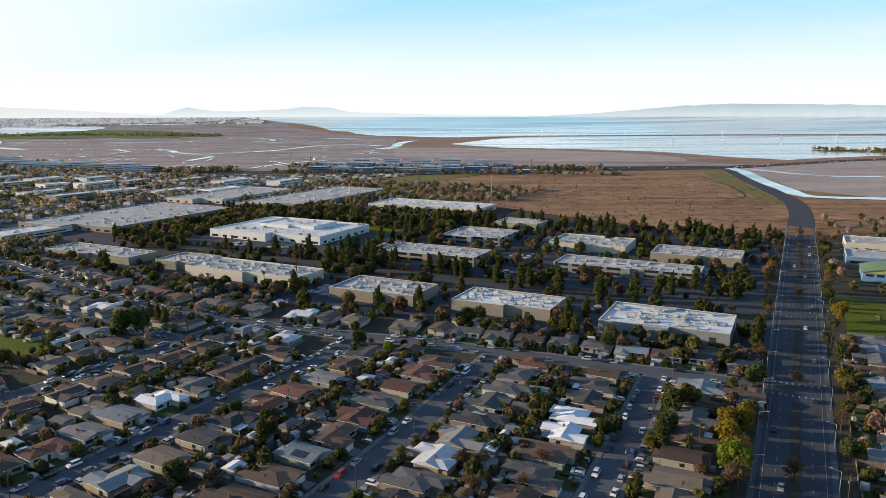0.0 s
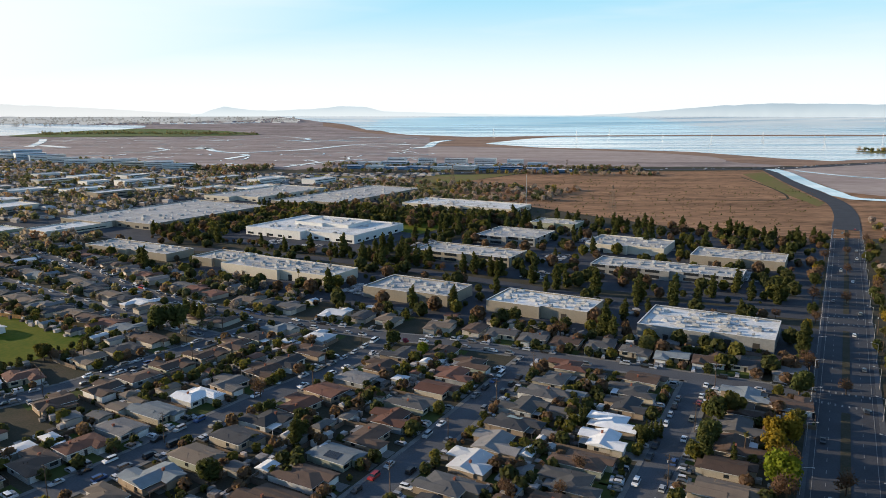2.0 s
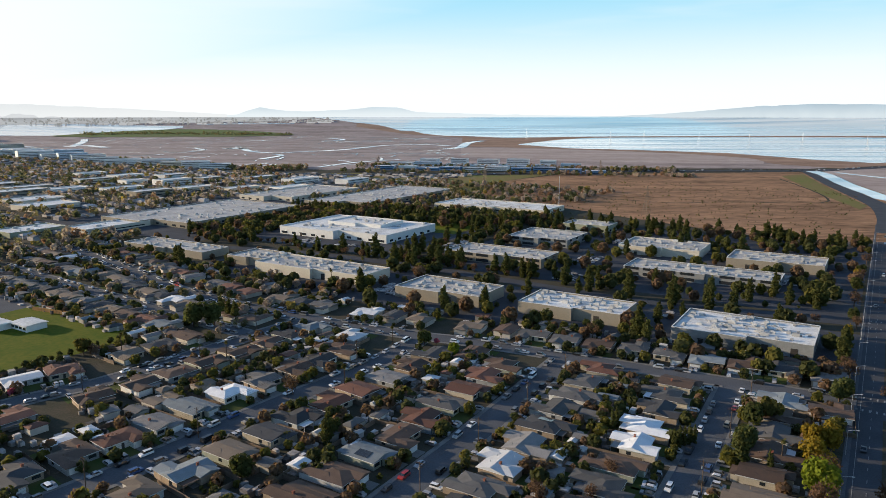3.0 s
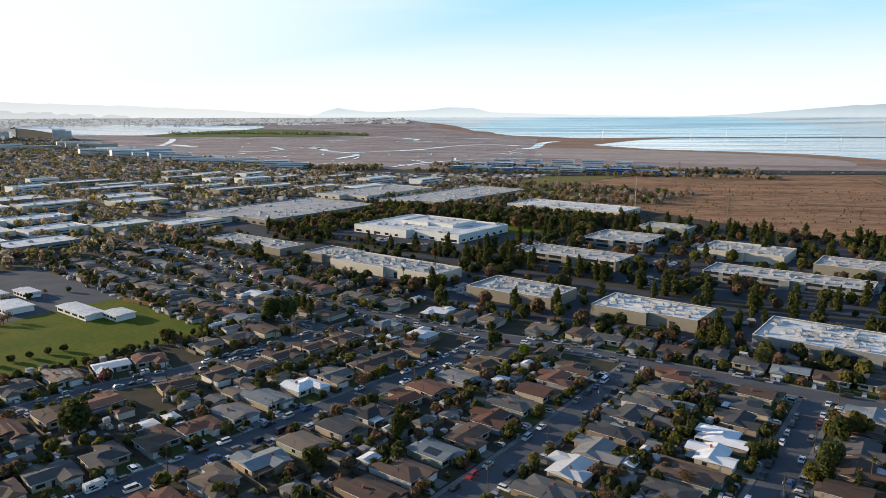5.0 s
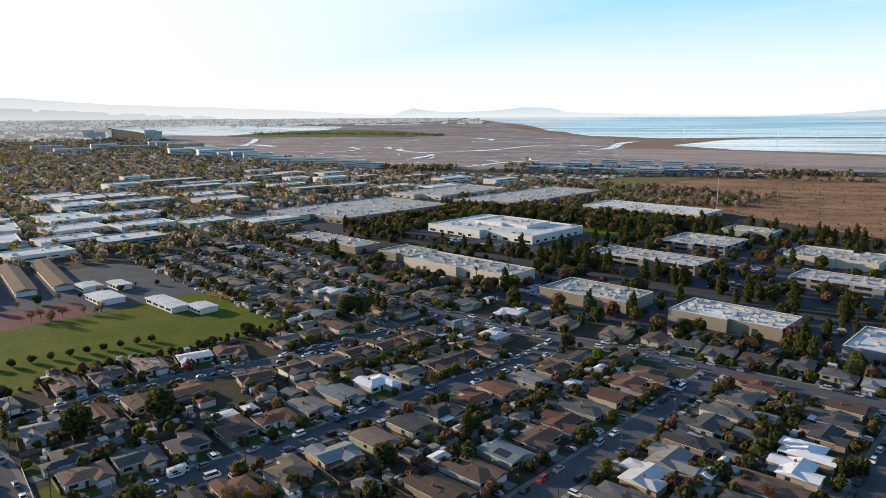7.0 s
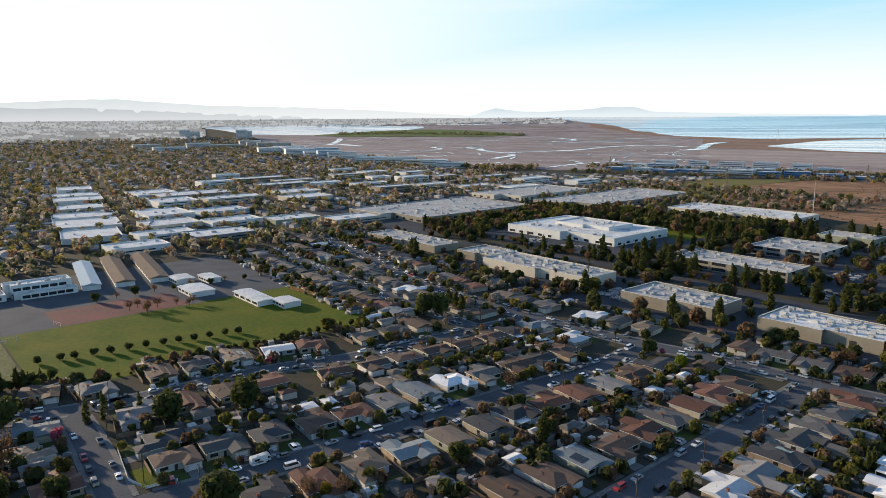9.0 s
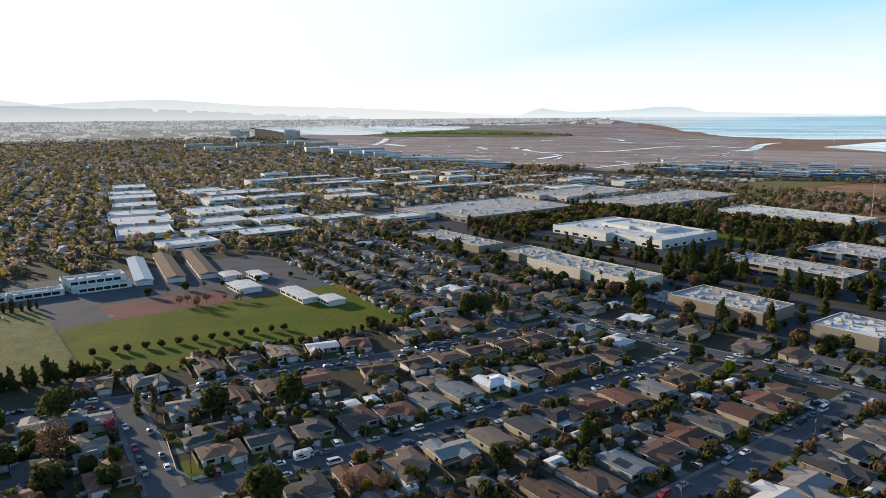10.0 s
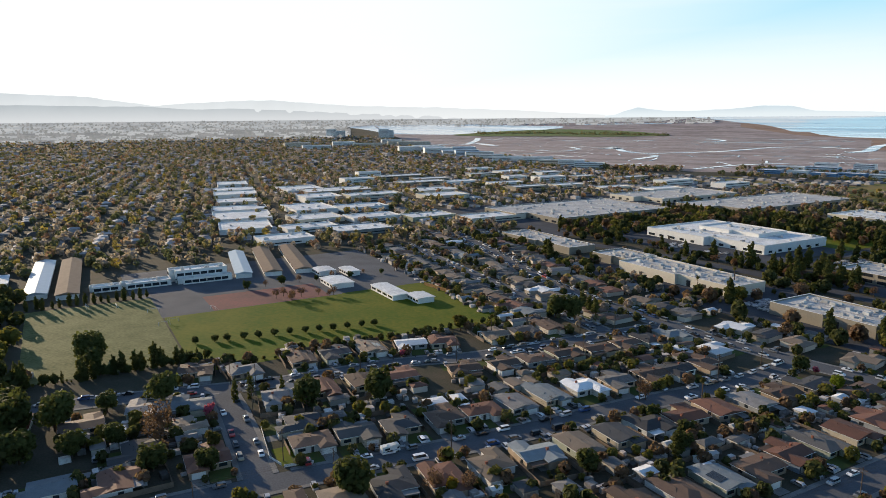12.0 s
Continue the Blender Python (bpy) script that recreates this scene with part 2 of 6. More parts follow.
CARS = [material("car paint " + n, a, a, 1, 0.28, spec=0.6) for n, a in (
    ("white", (0.75, 0.75, 0.75)), ("silver", (0.42, 0.43, 0.44)), ("grey", (0.16, 0.165, 0.17)), ("black", (0.02, 0.02, 0.022)), ("red", (0.35, 0.03, 0.03)), ("blue", (0.04, 0.08, 0.2)), ("tan", (0.33, 0.28, 0.2)))]
CARNAMES = ("white", "silver", "grey", "black", "red", "blue", "tan")


# ---- mesh helpers ----
class Shape:
    """Gathers corners and faces for one mesh."""

    def __init__(self):
        self.v, self.f = [], []

    def face(self, *pts):
        k = len(self.v)
        self.v += pts
        self.f.append(tuple(range(k, k + len(pts))))

    def solid(self, pts, faces):
        k = len(self.v)
        self.v += pts
        self.f += [tuple(i + k for i in q) for q in faces]

    def box(self, x0, x1, y0, y1, z0, z1, dx=0.0, dy=0.0):
        """A box, its top drawn in by dx, dy."""
        self.solid([(x0, y0, z0), (x1, y0, z0), (x1, y1, z0), (x0, y1, z0), (x0 + dx, y0 + dy, z1), (x1 - dx, y0 + dy, z1), (x1 - dx, y1 - dy, z1), (x0 + dx, y1 - dy, z1)],
                   [(3, 2, 1, 0), (4, 5, 6, 7), (0, 1, 5, 4), (1, 2, 6, 5), (2, 3, 7, 6), (3, 0, 4, 7)])

    def rod(self, p, q, r0, r1=None, n=6):
        p, q = Vector(p), Vector(q)
        r1 = r0 if r1 is None else r1
        w = (q - p).normalized()
        a = w.orthogonal().normalized()
        b = w.cross(a)
        ring = [(math.cos(6.2832 * i / n), math.sin(6.2832 * i / n)) for i in range(n)]
        self.solid([tuple(p + (a * c + b * s) * r0) for c, s in ring] + [tuple(q + (a * c + b * s) * r1) for c, s in ring],
                   [(i, (i + 1) % n, n + (i + 1) % n, n + i) for i in range(n)] + [tuple(range(n - 1, -1, -1)), tuple(range(n, 2 * n))])

    def hip(self, x0, x1, y0, y1, z, rise, over=0.5, thick=0.2, gable=False):
        """A hipped or gabled roof with eaves, its ridge along the longer side."""
        x0, x1, y0, y1 = x0 - over, x1 + over, y0 - over, y1 + over
        turned = (y1 - y0) > (x1 - x0)
        if turned:
            x0, x1, y0, y1 = y0, y1, x0, x1
        inset = 0.02 if gable else (y1 - y0) / 2
        ym = (y0 + y1) / 2
        pts = [(x0, y0, z), (x1, y0, z), (x1, y1, z), (x0, y1, z), (x0, y0, z + thick), (x1, y0, z + thick), (x1, y1, z + thick), (x0, y1, z + thick),
               (x0 + inset, ym, z + thick + rise), (x1 - inset, ym, z + thick + rise)]
        fc = [(3, 2, 1, 0), (0, 1, 5, 4), (1, 2, 6, 5), (2, 3, 7, 6), (3, 0, 4, 7), (4, 5, 9, 8), (6, 7, 8, 9), (5, 6, 9), (7, 4, 8)]
        if turned:
            pts = [(b, a, c) for a, b, c in pts]
            fc = [q[::-1] for q in fc]
        self.solid(pts, fc)

    def mesh(self, name, mat, smooth=False):
        me = bpy.data.meshes.new(name)
        me.from_pydata([tuple(p) for p in self.v], [], self.f)
        me.materials.append(mat)
        if smooth:
            me.polygons.foreach_set("use_smooth", [True] * len(me.polygons))
        return me


def put(name, me, parent=None, mat=None, at=None, label=""):
    """Links a mesh as one object; mat: a material of this object's own."""
    ob = new(name, me)
    if parent:
        ob.parent = parent
    if at is not None:
        ob.matrix_basis = at
    if mat:
        ob.material_slots[0].link = "OBJECT"
        ob.material_slots[0].material = mat
    if label:
        ob["label"] = label
    return ob


def stand(name, m, label, category, group=""):
    ob = new(name)
    ob.empty_display_size = 0.5
    ob.matrix_basis = m
    return tagged(ob, label, category, group)


def place(u, v, turn=0.0, z=0.0):
    x, y = xy(u, v)
    return pose(x, y, z, 0, 0, TURN + turn)


def sheet(name, pts, z, mat, label, category, kind="structure"):
    """A flat piece of ground of a plain outline."""
    s = Shape()
    s.face(*[(x, y, z + lift(x, y)) for x, y in pts])
    return tagged(put(name, s.mesh(name, mat)), label, category, kind=kind)


def smooth_line(pts, step=12.0):
    """Points along a rounded line through pts."""
    out = []
    for i in range(len(pts) - 1):
        p0, p1, p2, p3 = (Vector(pts[max(0, min(len(pts) - 1, k))]) for k in (i - 1, i, i + 1, i + 2))
        n = max(2, int((p2 - p1).length / step))
        for k in range(n):
            t = k / n
            out.append(0.5 * ((2 * p1) + (p2 - p0) * t + (2 * p0 - 5 * p1 + 4 * p2 - p3) * t * t + (3 * p1 - p0 - 3 * p2 + p3) * t ** 3))
    return out + [Vector(pts[-1])]


def ribbon(shape, pts, left, right, z0, z1=None, step=12.0):
    """A strip along a line, between two offsets to its right; with z1 a raised slab."""
    line = smooth_line(pts, step)
    rows = []
    for i, p in enumerate(line):
        d = (line[min(i + 1, len(line) - 1)] - line[max(i - 1, 0)]).normalized()
        nrm = Vector((d.y, -d.x))
        rows.append((p + nrm * left, p + nrm * right))
    for (a, b), (c, d) in zip(rows, rows[1:]):
        q = [(p.x, p.y, lift(p.x, p.y)) for p in (a, b, d, c)]
        if z1 is None:
            shape.face(*[(x, y, z + z0) for x, y, z in q])
        else:
            shape.solid([(x, y, z + z0) for x, y, z in q] + [(x, y, z + z1) for x, y, z in q], [(4, 5, 6, 7), (0, 1, 5, 4), (2, 3, 7, 6), (1, 2, 6, 5), (3, 0, 4, 7)])


def fan(name, inner, outer, z, mat, label, category, steps=10):
    """A piece of far land or water between two lines of (bearing, distance)."""
    a0, a1 = max(inner[0][0], outer[0][0]), min(inner[-1][0], outer[-1][0])
    s = Shape()
    azs = np.arange(a0, a1 + 0.01, 0.6)
    ri = np.interp(azs, [p[0] for p in inner], [p[1] for p in inner])
    ro = np.interp(azs, [p[0] for p in outer], [p[1] for p in outer])
    wob = lambda a, k: 1 + 0.004 * noise.noise((a * 1.7, k, 0)) + 0.003 * noise.noise((a * 4.1, k, 3))
    for i in range(len(azs)):
        for k in range(steps + 1):
            t = k / steps
            r = ri[i] * (1 - t) + ro[i] * t
            if k == 0 or (k == steps and ro[i] < 4690):
                r *= wob(azs[i], len(name) + k)
            x, y = around(azs[i], r)
            s.v.append((x, y, z + lift(x, y)))
    n = steps + 1
    s.f = [(i * n + k, (i + 1) * n + k, (i + 1) * n + k + 1, i * n + k + 1) for i in range(len(azs) - 1) for k in range(steps)]
    return tagged(put(name, s.mesh(name, mat)), label, category, kind="structure")


# ---- ground, marsh, water ----
s = Shape()
radii = [0, 60, 120, 200, 300, 450, 700, 1000, 1400, 1800, 2200, 2600] + [2600 + 105 * k for k in range(1, 21)]
for r in radii:
    for a in range(0, 360, 3):
        x, y = around(a, r)
        s.v.append((x, y, lift(x, y)))
for i in range(len(radii) - 1):
    for a in range(120):
        b = (a + 1) % 120
        s.f.append((i * 120 + a, (i + 1) * 120 + a, (i + 1) * 120 + b, i * 120 + b))
tagged(put("ground", s.mesh("ground", M["soil"])), "dark town soil and weeds reaching the horizon", "ground", kind="structure")

HORIZON = [(-180, 4700), (180, 4700)]
fan("marsh", [(-40.6, 4650), (-39.0, 3640), (-38.2, 3400), (-37.2, 2950), (-35.6, 2373), (-31, 1881), (-24.8, 1659), (-20.4, 1529), (-14.2, 1455), (-10, 1477), (7.2, 1540), (14.2, 1560), (22, 1640), (27.2, 1850), (32, 2080), (60, 2300)],
    [(-40.6, 4690), (60, 4690)], 0.15, M["marsh"], "purple-brown tidal marsh with winding creeks", "marsh", 24)
fan("brown_marsh", [(-12, 4000), (-8.1, 3423), (-3.6, 3150), (-1.8, 3120)], [(-12, 4250), (-7.2, 4200), (-3.6, 3916), (-1.8, 3240)], 0.3, M["brown"], "rust-brown marsh edge along the bay", "marsh")
fan("brown_marsh", [(-3.6, 2450), (5, 2290), (14.2, 2110), (18.4, 1960), (19.4, 1770), (24, 1680), (32, 2090), (60, 2250)], [(-3.6, 3190), (0.1, 3150), (6.7, 3290), (18.3, 3430), (32, 3620), (60, 3620)], 0.3, M["brown"], "rust-brown marsh and levee between the ponds", "marsh", 16)
fan("dry_pond", [(-3.7, 1868), (5.4, 1712), (14.2, 1712), (19.4, 1756)], [(-3.7, 2351), (5.4, 2273), (14.2, 2096), (18.4, 1946), (19.4, 1800)], 0.45, M["pale"], "pale pinkish dry salt pond bed", "pond bed")
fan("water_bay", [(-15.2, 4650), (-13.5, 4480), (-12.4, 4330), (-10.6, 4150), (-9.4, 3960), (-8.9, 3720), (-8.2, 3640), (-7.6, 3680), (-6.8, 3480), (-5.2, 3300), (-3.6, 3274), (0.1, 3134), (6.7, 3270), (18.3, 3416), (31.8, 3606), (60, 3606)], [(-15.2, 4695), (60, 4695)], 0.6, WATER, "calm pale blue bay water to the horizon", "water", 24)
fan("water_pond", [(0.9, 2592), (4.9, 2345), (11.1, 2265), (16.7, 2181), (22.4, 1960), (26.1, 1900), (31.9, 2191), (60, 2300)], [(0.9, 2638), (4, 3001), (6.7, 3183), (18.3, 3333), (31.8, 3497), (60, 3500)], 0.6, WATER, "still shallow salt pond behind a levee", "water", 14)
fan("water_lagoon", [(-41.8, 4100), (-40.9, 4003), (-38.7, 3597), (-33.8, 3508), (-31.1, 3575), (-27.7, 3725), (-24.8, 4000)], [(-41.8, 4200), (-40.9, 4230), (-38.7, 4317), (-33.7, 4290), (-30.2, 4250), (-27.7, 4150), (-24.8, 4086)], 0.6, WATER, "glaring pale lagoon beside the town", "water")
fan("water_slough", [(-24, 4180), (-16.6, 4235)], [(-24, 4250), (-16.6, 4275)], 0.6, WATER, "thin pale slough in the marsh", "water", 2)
fan("golf_hill", [(-33.7, 3453), (-31.3, 3359), (-25.4, 3327), (-22.8, 3269), (-19.1, 3314), (-16.7, 3363)], [(-33.7, 3500), (-31.3, 3640), (-29.2, 3760), (-25.4, 3860), (-22.8, 3820), (-19.1, 3640), (-16.7, 3400)], 1.6, material("golf grass", (0.13, 0.2, 0.05), (0.16, 0.15, 0.075), 0.008, 0.95, stretch=(0.4, 1, 1)), "low green grassy rise in the marsh", "meadow")


def creek(pts, width, label):
    s = Shape()
    ribbon(s, [around(a, r) for a, r in pts], -width / 2, width / 2, 0.75, step=60)
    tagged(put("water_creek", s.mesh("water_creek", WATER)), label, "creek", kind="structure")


for pts, w in (
    ([(-22, 2379), (-21.3, 2450), (-20.7, 2360), (-20.3, 2216), (-18.6, 2095), (-16.6, 2139), (-13.6, 2215), (-12.0, 2325), (-9.8, 2520), (-7.2, 2600), (-4.5, 2480)], 24),
    ([(-21.9, 2385), (-21.3, 2390), (-20.7, 2350)], 46), ([(-19.5, 1822), (-19.0, 1864), (-17.8, 1970), (-18.5, 2029)], 18), ([(-32.6, 2720), (-31.8, 3060), (-31.7, 3230)], 26),
    ([(-31.8, 2800), (-30.3, 2620)], 40), ([(-14.8, 2880), (-13.2, 2960), (-13.3, 3060), (-14.3, 3130)], 22), ([(-13.8, 2800), (-11.5, 2880), (-9.2, 2910)], 16),
    ([(-5.0, 2274), (-3.8, 2366), (-3.1, 2740), (-1.9, 2900)], 34), ([(-24.4, 2480), (-23.6, 2333)], 18), ([(-15.1, 1525), (-12.6, 1641), (-10.6, 1704), (-8.6, 1753)], 12),
    ([(-27, 2250), (-25, 2210), (-24, 2300)], 14), ([(-36, 2850), (-34, 2700), (-32.5, 2760)], 18), ([(-30, 2150), (-28, 2080), (-26.5, 2130)], 10), ([(-11, 2050), (-8, 2000), (-5, 2080)], 9),
    ([(-25, 3000), (-21, 2950), (-18, 3020)], 14), ([(-10, 3120), (-7, 3080), (-4.5, 3000)], 12),
    ([(22.3, 1570), (23.2, 1490), (24.4, 1315), (26.3, 1159), (27.8, 1080), (32.2, 1098), (40, 1150)], 26),
    ([(23.8, 1556), (26.2, 1483), (29.1, 1440), (32.1, 1484)], 14)):
    creek(pts, w, "pale winding tidal creek")
pools = Shape()
for k in range(260):
    a, r = RND.uniform(-36, -4), RND.uniform(1560, 3300)
    ribbon(pools, [around(*p) for p in ((a, r), (a + RND.uniform(0.3, 1.0), r + RND.uniform(-40, 60)), (a + RND.uniform(0.9, 1.6), r + RND.uniform(-60, 80)))], 0, RND.uniform(1.5, 6), 0.75, step=40)
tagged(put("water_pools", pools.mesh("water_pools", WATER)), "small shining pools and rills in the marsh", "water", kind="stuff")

fan("island", [(27.5, 2380), (29, 2330), (33, 2350), (40, 2380)], [(27.5, 2400), (29, 2480), (33, 2520), (40, 2500)], 0.9, M["drygreen"], "low spit of land in the pond", "island", 4)
sheet("salt_flat", [around(*p) for p in ((22.9, 1570), (25, 1330), (27, 1170), (32, 1110), (45, 1150), (45, 2000), (32, 2000), (27, 1780))], 0.2, M["pale"], "pale mud flat beside the creek", "mud flat")
sheet("dry_field", [(86, 1330), (-20, 1180), (-140, 1060), (-60, 960), (60, 860), (126, 780), (280, 610), (312, 640), (362, 742), (404, 890), (484, 1140), (560, 1430), (300, 1385)], 0.2, M["dry"], "brown dry grass field beside the freeway", "field")
sheet("dry_field", [(400, 742), (470, 905), (560, 905), (700, 800), (560, 640), (430, 640)], 0.16, M["dry"], "brown dry waste ground beside the road", "field")
sheet("dry_field", [(318, 650), (430, 640), (500, 800), (620, 930), (640, 1100), (600, 1300), (590, 1440), (545, 1420), (480, 1140), (400, 890)], 0.13, M["dry"], "brown dry ground along the road", "field")
sheet("weedy_field", [(86, 1345), (-20, 1300), (-330, 1330), (-380, 1250), (-180, 1110), (-60, 960), (-20, 1180)], 0.25, M["drygreen"], "weedy green-brown grass strip", "field")

# hills behind the bay and the town, their haze painted as emission
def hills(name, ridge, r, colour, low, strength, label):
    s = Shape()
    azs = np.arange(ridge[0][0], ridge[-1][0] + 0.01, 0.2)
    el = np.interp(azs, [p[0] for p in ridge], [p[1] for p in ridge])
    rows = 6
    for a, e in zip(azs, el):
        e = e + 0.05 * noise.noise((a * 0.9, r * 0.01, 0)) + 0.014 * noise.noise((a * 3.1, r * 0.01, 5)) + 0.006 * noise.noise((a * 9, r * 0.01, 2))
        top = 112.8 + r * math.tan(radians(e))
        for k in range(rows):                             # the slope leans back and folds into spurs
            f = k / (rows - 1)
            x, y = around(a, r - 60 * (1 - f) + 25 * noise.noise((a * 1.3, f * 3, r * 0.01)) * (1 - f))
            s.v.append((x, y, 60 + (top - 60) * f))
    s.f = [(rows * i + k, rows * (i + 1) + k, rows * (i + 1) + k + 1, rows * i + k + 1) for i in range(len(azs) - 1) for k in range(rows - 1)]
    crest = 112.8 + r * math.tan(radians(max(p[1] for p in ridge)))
    tagged(put(name, s.mesh(name, haze_glow(name, colour, strength, [c * 0.93 for c in colour], low, 100, crest), True)), label, "backdrop", kind="structure")


# haze over the far plain is painted in as a glow of its own
PLAIN = haze_glow("hazy far town", (0.25, 0.245, 0.235), 0.8, (0.19, 0.187, 0.18))
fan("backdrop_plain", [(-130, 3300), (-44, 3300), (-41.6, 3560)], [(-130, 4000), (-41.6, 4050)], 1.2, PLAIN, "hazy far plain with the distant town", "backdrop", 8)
fan("backdrop_far_plain", [(-130, 3980), (-42.2, 4030), (-41.6, 4240), (-25, 4300), (-18, 4400), (-15.2, 4600)], [(-130, 4695), (-15.2, 4690)], 1.2, haze_glow("hazy horizon plain", (0.37, 0.38, 0.38), 0.8, (0.29, 0.295, 0.295)), "pale hazy plain at the horizon", "backdrop", 8)
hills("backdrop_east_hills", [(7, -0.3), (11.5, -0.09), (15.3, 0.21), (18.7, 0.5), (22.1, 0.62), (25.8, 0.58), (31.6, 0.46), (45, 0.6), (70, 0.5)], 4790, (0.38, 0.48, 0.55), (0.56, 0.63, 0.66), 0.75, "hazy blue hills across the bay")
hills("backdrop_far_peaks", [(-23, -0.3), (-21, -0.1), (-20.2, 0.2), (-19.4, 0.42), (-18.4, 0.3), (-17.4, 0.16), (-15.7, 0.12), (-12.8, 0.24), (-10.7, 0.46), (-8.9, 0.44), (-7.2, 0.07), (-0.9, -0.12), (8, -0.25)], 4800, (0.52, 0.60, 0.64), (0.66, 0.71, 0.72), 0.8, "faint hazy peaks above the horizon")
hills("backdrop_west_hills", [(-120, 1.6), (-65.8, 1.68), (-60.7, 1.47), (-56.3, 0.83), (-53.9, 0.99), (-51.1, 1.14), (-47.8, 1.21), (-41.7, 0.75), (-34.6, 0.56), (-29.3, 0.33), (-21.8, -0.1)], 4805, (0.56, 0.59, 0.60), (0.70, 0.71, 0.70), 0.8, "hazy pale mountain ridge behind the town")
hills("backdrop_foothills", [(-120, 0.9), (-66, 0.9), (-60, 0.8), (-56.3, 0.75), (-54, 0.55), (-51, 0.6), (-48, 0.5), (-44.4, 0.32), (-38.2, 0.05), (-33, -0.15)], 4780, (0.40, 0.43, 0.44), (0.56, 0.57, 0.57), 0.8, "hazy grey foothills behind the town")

# ---- roads ----
STREETS = {  # (u, v) lines and half widths
    "boulevard": ([(60, 6.5), (200, 6.5), (560, 6.5), (840, 6.5)], 10.8),
    "elm": ([(60, -47), (185, -46), (300, -49)], 5.2),
    "oak": ([(40, -119), (190, -119), (290, -122)], 5.4),
    "ash": ([(-60, -216), (40, -210), (80, -205.5), (132, -200.5), (178, -199), (222, -195), (250, -194), (284, -197)], 5.4),
    "bay": ([(-90, -330), (-40, -314), (0, -309), (47, -298), (72, -293), (125, -289), (160, -279), (200, -275), (232, -273), (278, -269)], 5.0),
}
STREETS.update({
    "cross": ([(330, -600), (307, -484), (286, -400), (277, -325), (278, -263), (284, -203), (291, -162), (301, -47), (304, -4)], 5.4),
    "court": ([(47, -298), (46.5, -275), (44.5, -245), (41.5, -209)], 4.7),
    "lane": ([(240, -278), (246, -360), (252, -440), (262, -560)], 4.6),
    "west": ([(-90, -420), (-84, -330), (-70, -209), (-60, -120), (-50, 0)], 5.2),
    "industry": ([(374, -560), (400, -480), (418, -400), (424, -304), (418, -215), (412, -126), (422, -60), (430, -4)], 6.5),
    "inner": ([(425, -330), (520, -335), (620, -335)], 5.0),
    "east_side": ([(60, 78), (200, 78), (330, 78)], 5.0),
})
roads = {}
for name, (pts, half) in STREETS.items():
    line = [xy(u, v) for u, v in pts]
    roads[name] = smooth_line(line, 8)
    s = Shape()
    ribbon(s, line, -half, half, 0.05 + 0.004 * len(roads), step=8)
    tagged(put("road", s.mesh("road", M["asphalt" if name in ("boulevard", "industry", "inner") else "street"])), "dark asphalt boulevard" if name == "boulevard" else "worn grey asphalt street", "road", kind="structure")
    if name in ("boulevard",):
        s = Shape()
        for lo, hi in ((-half - 2, -half), (half, half + 2)):
            ribbon(s, line, lo, hi, 0, 0.16, step=20)
        tagged(put("pavement", s.mesh("pavement", M["street"])), "grey concrete pavement with a raised kerb", "pavement", kind="structure")


def near_road(x, y, gap, skip=()):
    p = Vector((x, y))
    for name, line in roads.items():
        if name in skip:
            continue
        lim = STREETS[name][1] + gap
        if any((p - q).length < lim for q in line):
            return True
    return False


# kerbs and pavements of the small streets, broken where streets meet
walks = Shape()
for name, line in roads.items():
    if name in ("boulevard", "industry", "inner"):
        continue
    half = STREETS[name][1]
    for side in (-1, 1):
        for a, b in zip(line, line[1:]):
            d = (b - a).normalized()
            nrm = Vector((d.y, -d.x)) * side
            c = (a + b) / 2 + nrm * (half + 0.9)
            if near_road(c.x, c.y, 0.5, (name,)):
                continue
            q = [a + nrm * half, b + nrm * half, b + nrm * (half + 1.8), a + nrm * (half + 1.8)]
            if side < 0:
                q.reverse()
            walks.solid([(p.x, p.y, 0.0) for p in q] + [(p.x, p.y, 0.14) for p in q], [(7, 6, 5, 4), (0, 4, 5, 1), (2, 6, 7, 3), (1, 5, 6, 2), (3, 7, 4, 0)])
tagged(put("pavement", walks.mesh("pavement", M["concrete"])), "narrow concrete pavements with raised kerbs", "pavement", kind="structure")

# boulevard beyond the town, freeway, markings, median
s = Shape()
ribbon(s, [xy(780, 6.5), xy(840, 6.5), (414, 812), (450, 905), (476, 1014), (515, 1187), (575, 1428), (590, 1500)], -12, 12, 0.4, step=20)
tagged(put("road", s.mesh("road", M["asphalt"])), "dark asphalt road curving to the freeway", "road", kind="structure")
s = Shape()
FREEWAY = [around(a, r) for a, r in ((-45, 1900), (-30, 1560), (-20.4, 1400), (-14, 1335), (-9, 1310), (-2.5, 1330), (5.4, 1411), (14.2, 1489), (22, 1584), (26.9, 1770), (32, 2010), (45, 2500))]
ribbon(s, FREEWAY, -15, 15, 0.5, step=40)
tagged(put("road", s.mesh("road", M["asphalt"])), "straight freeway along the marsh edge", "road", kind="structure")
sheet("verge", [(490, 1335), (453, 1140), (426, 979), (412, 873), (436, 905), (459, 1014), (498, 1187), (545, 1380)], 0.35, M["drygreen"], "green grass verge along the road", "verge")
s = Shape()
ribbon(s, [(465, 1275), (444, 1095), (422, 985), (395, 936), (330, 930), (274, 935), (203, 918), (120, 960)], -1.6, 1.6, 0.4, step=20)
tagged(put("track", s.mesh("track", M["soil"])), "dark dirt track across the dry field", "track", kind="structure")
s = Shape()
